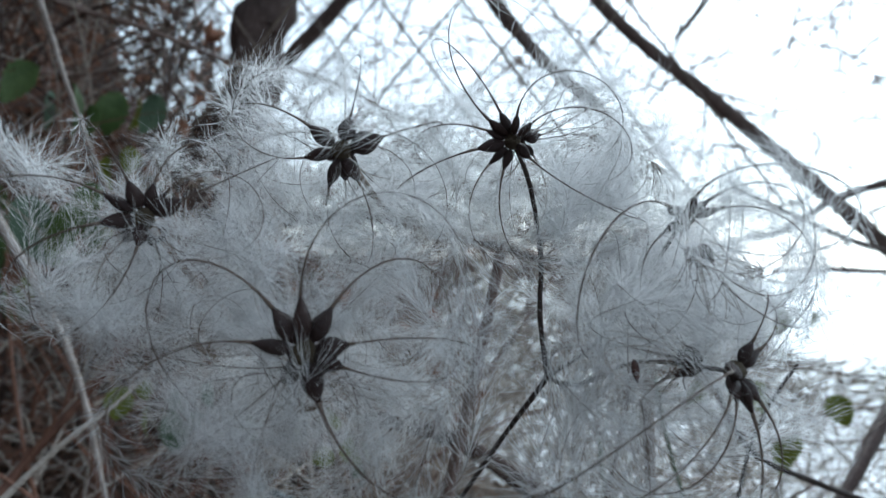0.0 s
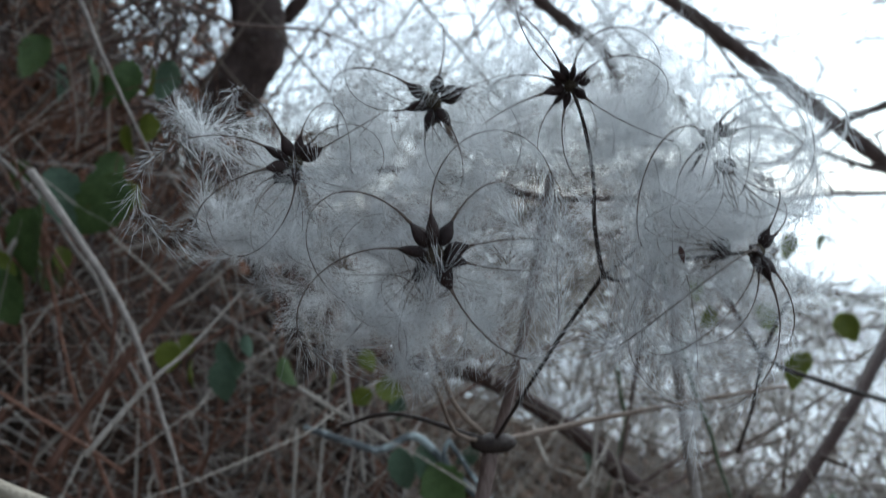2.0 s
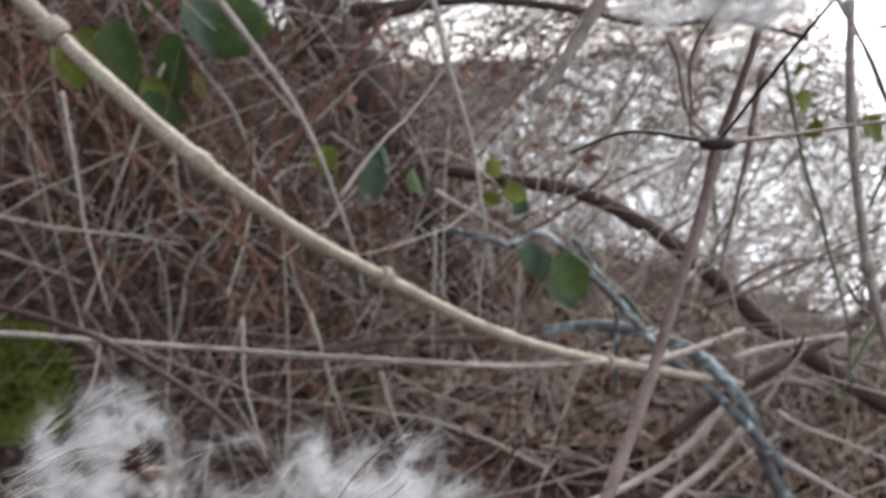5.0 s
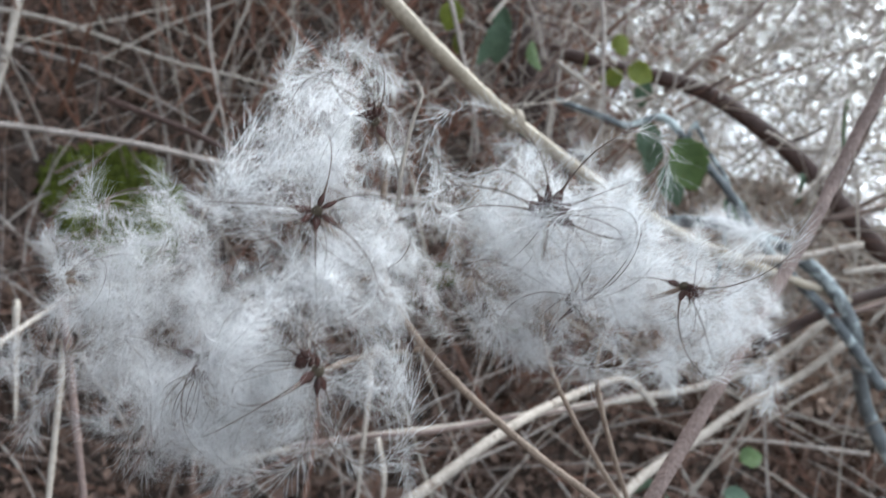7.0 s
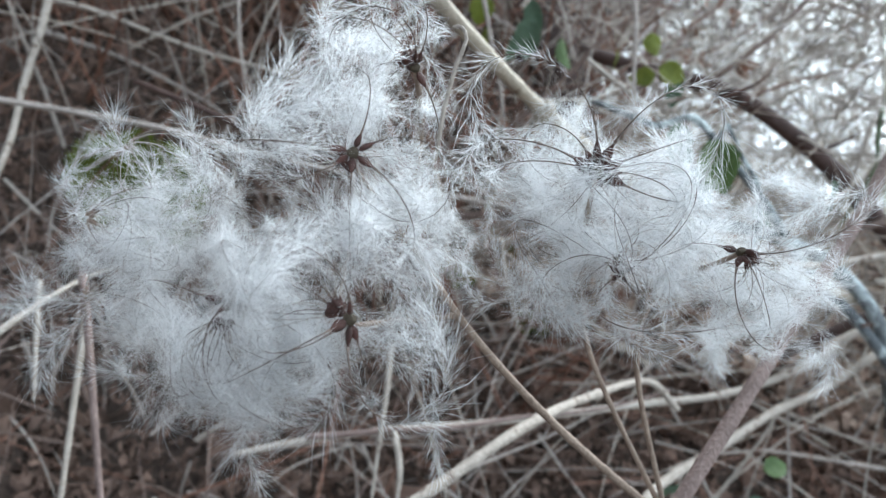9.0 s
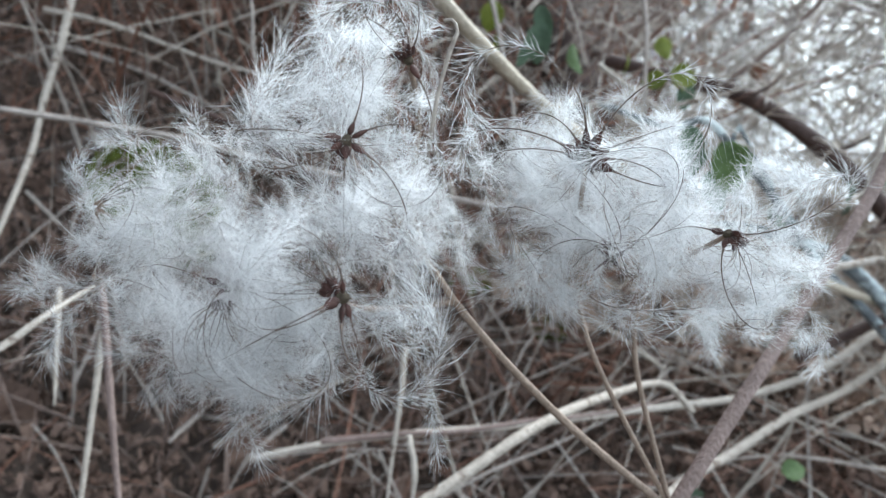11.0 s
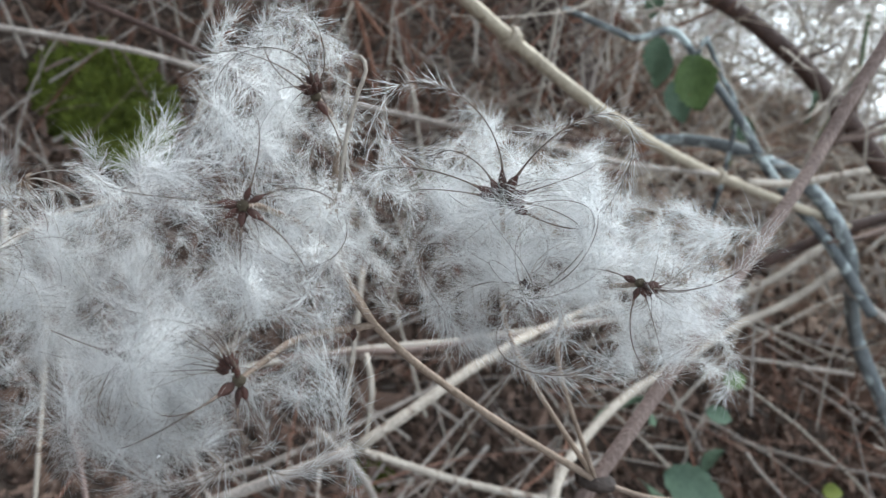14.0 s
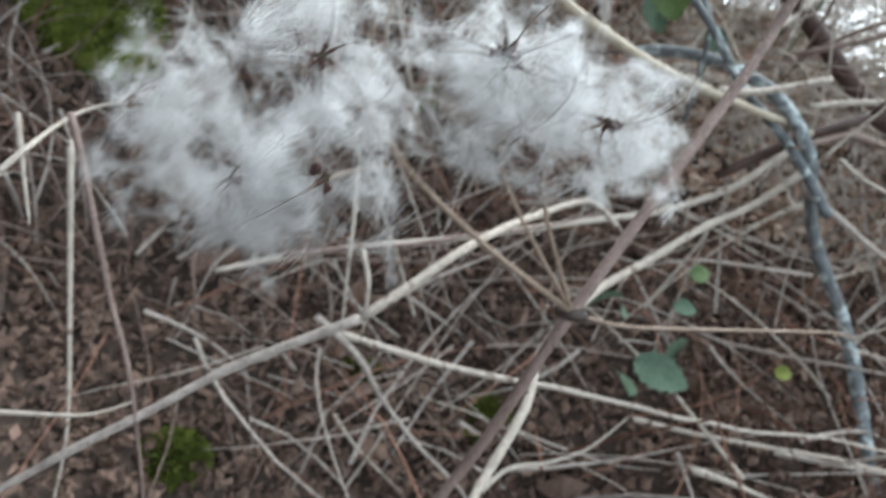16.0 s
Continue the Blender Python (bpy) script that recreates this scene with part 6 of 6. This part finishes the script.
thicket("high_twigs", "bare beige twigs hanging in front of the sky", FINE, 520, 16, lambda r: Vector((r.uniform(-0.8, 2.2), r.uniform(2.2, 3.8), r.uniform(-0.5, 0.9))), heading(0.5, 0.0, 0.35, 0.7), (0.3, 0.9), (0.0012, 0.0028), 1.0, 3, 1, open_sky)
thicket("red_bramble", "thin red-brown bramble shoot over the leaf litter", RED, 320, 17, around(-0.9, 0.6, 0.25, 1.1, 0.0, 0.12), heading(0.4, 0.1, 0.25, 0.7), (0.12, 0.4), (0.0007, 0.002), 0.8, 3, each="red stems over the litter", border=1.0, rest="red_bramble_tangle")
thicket("trunk_twigs", "fine brown twigs hanging round the leaning trunk", BROWN, 420, 20, lambda r: Vector((r.uniform(-1.0, -0.15), r.uniform(1.5, 2.6), r.uniform(-0.5, 0.35))), heading(0.5, 0.0, 0.35, 0.7), (0.25, 0.7), (0.0009, 0.0024), 1.0, 3, 1)
thicket("tan_stalk", "light tan dead stalk standing on the bank edge", FINE, 380, 21, around(-0.2, 0.6, 0.9, 1.8, 0.0, 0.35), heading(0.4, 0.0, 0.6, 0.7), (0.2, 0.6), (0.0008, 0.0024), 0.9, 3, 0, each="tan stalks on the bank", border=1.56, rest="tan_stalks")
thicket("brown_twig", "thin brown twig standing in the leaf litter", BROWN, 230, 22, around(-0.95, -0.15, 0.3, 0.75, 0.0, 0.1), heading(0.3, 0.1, 0.6, 0.6), (0.12, 0.4), (0.0007, 0.0018), 0.8, 4, each="brown twigs in the litter")
thicket("dry_stalk", "greyish dry stalk standing in the leaf litter", GREY, 110, 23, around(-0.95, 0.0, 0.3, 0.8, 0.0, 0.1), heading(0.3, 0.1, 0.5, 0.7), (0.12, 0.4), (0.0007, 0.002), 0.8, 4, each="dry stalks in the litter")
thicket("pale_twig", "thin bleached twig standing on the bank", PALE, 260, 25, around(-0.7, 0.6, 0.6, 1.15, 0.0, 0.4), heading(0.3, 0.0, 0.6, 0.8), (0.2, 0.6), (0.0007, 0.0022), 0.4, 4, 0, roof_of_thicket, each="bleached twigs on the bank")
thicket("hanging_twigs", "red-brown twigs hanging across the pale sky", RED, 330, 27, lambda r: Vector((r.uniform(-0.8, 1.3), r.uniform(1.4, 2.5), r.uniform(-0.22, 0.32))), heading(0.6, 0.0, 0.4, 0.7), (0.25, 0.8), (0.0010, 0.0026), 1.0, 3, 1, open_sky)
thicket("crossing_twigs", "dark brown twigs crossing in front of the pale sheet", BROWN, 230, 29, lambda r: Vector((r.uniform(-0.3, 1.4), r.uniform(1.6, 2.6), r.uniform(-0.3, 0.2))), heading(0.6, 0.0, 0.45, 0.7), (0.3, 0.9), (0.0015, 0.0034), 1.0, 3, 1, open_sky)
thicket("bramble_shoot", "red-brown bramble shoot standing on the leafy bank", RED, 430, 13, around(-1.2, -0.1, 0.62, 1.2, -0.02, 0.35), heading(0.25, 0.0, 0.9, 0.6), (0.15, 0.5), (0.0010, 0.0028), 0.6, 4, 0, roof_of_thicket, each="bramble stems on the bank", border=1.0, rest="bramble_tangle")
thicket("brown_scrub", "mass of reddish brown scrub beyond the trunk", RED, 850, 14, lambda r: Vector((r.uniform(-1.7, -0.35), r.uniform(2.2, 3.6), r.uniform(-1.3, -0.5))), heading(0.2, 0.0, 0.9, 0.5), (0.3, 0.8), (0.0016, 0.0042), 0.8, 3, 1)
thicket("beige_scrub", "mass of thin beige twigs beyond the trunk", FINE, 600, 15, lambda r: Vector((r.uniform(-1.4, 0.9), r.uniform(2.2, 3.8), r.uniform(-1.5, -0.6))), heading(0.3, 0.0, 0.9, 0.6), (0.4, 1.0), (0.0012, 0.003), 0.8, 3, 1)
thicket("slope_twigs", "brown twigs crowded along the edge of the slope", BROWN, 330, 30, lambda r: Vector((r.uniform(-0.25, 0.9), r.uniform(1.5, 2.7), r.uniform(-0.4, 0.05))), heading(0.7, 0.0, 0.45, 0.45), (0.3, 0.7), (0.0012, 0.0030), 0.7, 3, 1, lambda p: min(0.07 * p.y, open_sky(p)))
thicket("slope_dry_twigs", "beige twigs crowded along the edge of the slope", FINE, 330, 31, lambda r: Vector((r.uniform(-0.25, 0.9), r.uniform(1.5, 2.7), r.uniform(-0.4, 0.05))), heading(0.7, 0.0, 0.4, 0.5), (0.3, 0.7), (0.0010, 0.0026), 0.8, 3, 1, lambda p: min(0.07 * p.y, open_sky(p)))
thicket("right_scrub", "low brown scrub where the slope drops away", BROWN, 230, 34, around(0.45, 1.5, 1.15, 1.75, 0.0, 0.14), heading(0.5, 0.0, 0.4, 0.7), (0.2, 0.6), (0.0012, 0.0030), 0.7, 3, 1, lambda p: -0.16 * p.y)
thicket("bough_twigs", "brown twigs hanging below the bough against the sky", BROWN, 340, 35, lambda r: Vector((r.uniform(-0.7, 0.30), r.uniform(1.5, 2.6), r.uniform(-0.15, 0.12))), heading(0.6, 0.0, 0.45, 0.6), (0.25, 0.7), (0.0010, 0.0028), 0.9, 3, 1, lambda p: 0.12 * p.y)


# ---------- leaf litter ----------
def litter(name, label, material, count, seed, box, size):
    """Curled dead leaves: box gives the plan's edges and the heights over the bank."""
    rnd = random.Random(seed)
    vs, fs = [], []
    for _ in range(count):
        x, y = rnd.uniform(box[0], box[1]), rnd.uniform(box[2], box[3])
        q = Vector((x, y, height(x, y) + rnd.uniform(box[4], box[5])))
        if q.z > roof_of_thicket(q) - 0.03:
            continue
        m = Euler((rnd.gauss(0, 0.7), rnd.gauss(0, 0.7), rnd.uniform(0, 6.3))).to_matrix()
        l, c = rnd.uniform(*size), rnd.uniform(-2.4, 2.4)
        w = l * rnd.uniform(0.16, 0.4)
        k0 = len(vs)
        for i in range(3):
            s = i / 2
            for k in (-1, 0, 1):
                ww = w * math.sin(math.pi * (0.08 + 0.84 * s)) * rnd.uniform(0.7, 1.25)
                vs.append(tuple(q + m @ Vector((l * (s - 0.5), ww * k, c * (abs(k) * w * 0.8 + l * (s - 0.5) ** 2)))))
        for i in range(2):
            for k in range(2):
                a = k0 + i * 3 + k
                fs.append((a, a + 1, a + 4, a + 3))
    me = bpy.data.meshes.new(name)
    me.from_pydata(vs, [], fs)
    me.materials.append(material)
    return tagged(new(name, me), label, "leaf litter", kind="stuff")


litter("leaf_litter", "curled brown dead leaves on the ground", LITTER, 14000, 11, (-1.5, 1.5, 0.05, 1.9, 0.0, 0.035), (0.008, 0.024))
litter("bank_litter", "drift of tan dead leaves, brightened for the open sky there", TANLITLEAF, 11500, 32, (-0.35, 0.95, 0.85, 1.9, 0.0, 0.05), (0.012, 0.034))
litter("scattered_litter", "dead leaves scattered over the bank around", LITTER, 6000, 28, (-3.5, 4.0, -4.0, 1.0, 0.0, 0.02), (0.025, 0.06))
litter("broken_litter", "small broken dead leaves covering the ground", LITTER, 26000, 24, (-1.0, 0.7, 0.15, 1.05, 0.0, 0.02), (0.006, 0.019))
litter("upper_bank_litter", "reddish brown dead leaves covering the upper bank", DEADRED, 15000, 33, (-3.2, -0.7, 1.0, 2.9, 0.0, 0.06), (0.02, 0.05))
litter("high_dead_leaves", "shrivelled reddish leaves hanging high in the brambles", DEADRED, 3200, 36, (-2.3, -0.95, 1.2, 2.6, 0.5, 1.3), (0.018, 0.05))
litter("hanging_dead_leaves", "shrivelled red-brown leaves caught in the brambles", DEADRED, 3200, 12, (-2.2, 0.0, 1.0, 2.5, 0.05, 0.9), (0.010, 0.035))


# ---------- pale sheet below the bank ---
def sky_sheet():
    """Pale sheet beyond the slope, added for bright sky low between the twigs."""
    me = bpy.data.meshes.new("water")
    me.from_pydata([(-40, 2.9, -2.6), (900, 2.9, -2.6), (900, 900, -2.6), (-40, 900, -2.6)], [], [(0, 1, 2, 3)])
    me.materials.append(SKYSHEET)
    return tagged(new("water", me), "added near-white sheet standing for bright sky below the bank", "water", kind="structure")


sky_sheet()


# ---------- moss ----------
def moss(place, size, seed):
    """A cushion of short green shoots on a low mound."""
    rnd = random.Random(seed)
    vs, fs = [], []
    for _ in range(2600):
        d = Vector((rnd.gauss(0, 1), rnd.gauss(0, 1), abs(rnd.gauss(0, 1)))).normalized()
        q = Vector((d.x * size[0], d.y * size[1], d.z * size[2])) * (0.9 + 0.15 * noise.noise(d * 3))
        t = (d + Vector((rnd.gauss(0, 0.5), rnd.gauss(0, 0.5), rnd.gauss(0.2, 0.4)))).normalized() * rnd.uniform(0.006, 0.016)
        w = t.cross(Vector((rnd.gauss(0, 1), rnd.gauss(0, 1), rnd.gauss(0, 1)))).normalized() * rnd.uniform(0.0012, 0.003)
        k = len(vs)
        vs += [tuple(q - w), tuple(q + w), tuple(q + t * 0.6 + w), tuple(q + t), tuple(q + t * 0.6 - w)]
        fs.append((k, k + 1, k + 2, k + 3, k + 4))
    me = bpy.data.meshes.new("moss_shoots")
    me.from_pydata(vs, [], fs)
    me.materials.append(MOSS)
    bm = bmesh.new()
    bmesh.ops.create_icosphere(bm, subdivisions=4, radius=1)
    for v in bm.verts:
        k = 0.9 + 0.15 * noise.noise(v.co * 3)
        v.co = Vector((v.co.x * size[0], v.co.y * size[1], v.co.z * size[2])) * k
    ob = new("moss_cushion", mesh_of(bm, "moss_mound", MOSS))
    ob.location = place
    tagged(ob, "bright yellow-green cushion of moss on the bank", "moss")
    shoots = new("shoot_fringe", me)
    shoots.parent = ob
    return ob


moss((-0.692, 0.6078, -0.3791), (0.095, 0.07, 0.09), 3)
moss((-0.6805, 0.73, -0.4129), (0.04, 0.04, 0.06), 4)
for place, size, seed in (((-0.350, 0.856, -0.51), 0.024, 5), ((-0.313, 0.962, -0.505), 0.022, 6), ((-0.239, 0.861, -0.572), 0.026, 7), ((-0.410, 0.251, -0.640), 0.030, 8), ((-0.144, 0.458, -0.702), 0.028, 9), ((-0.294, 0.448, -0.682), 0.026, 10)):
    moss(place, (size, size * 0.8, size * 0.6), seed)
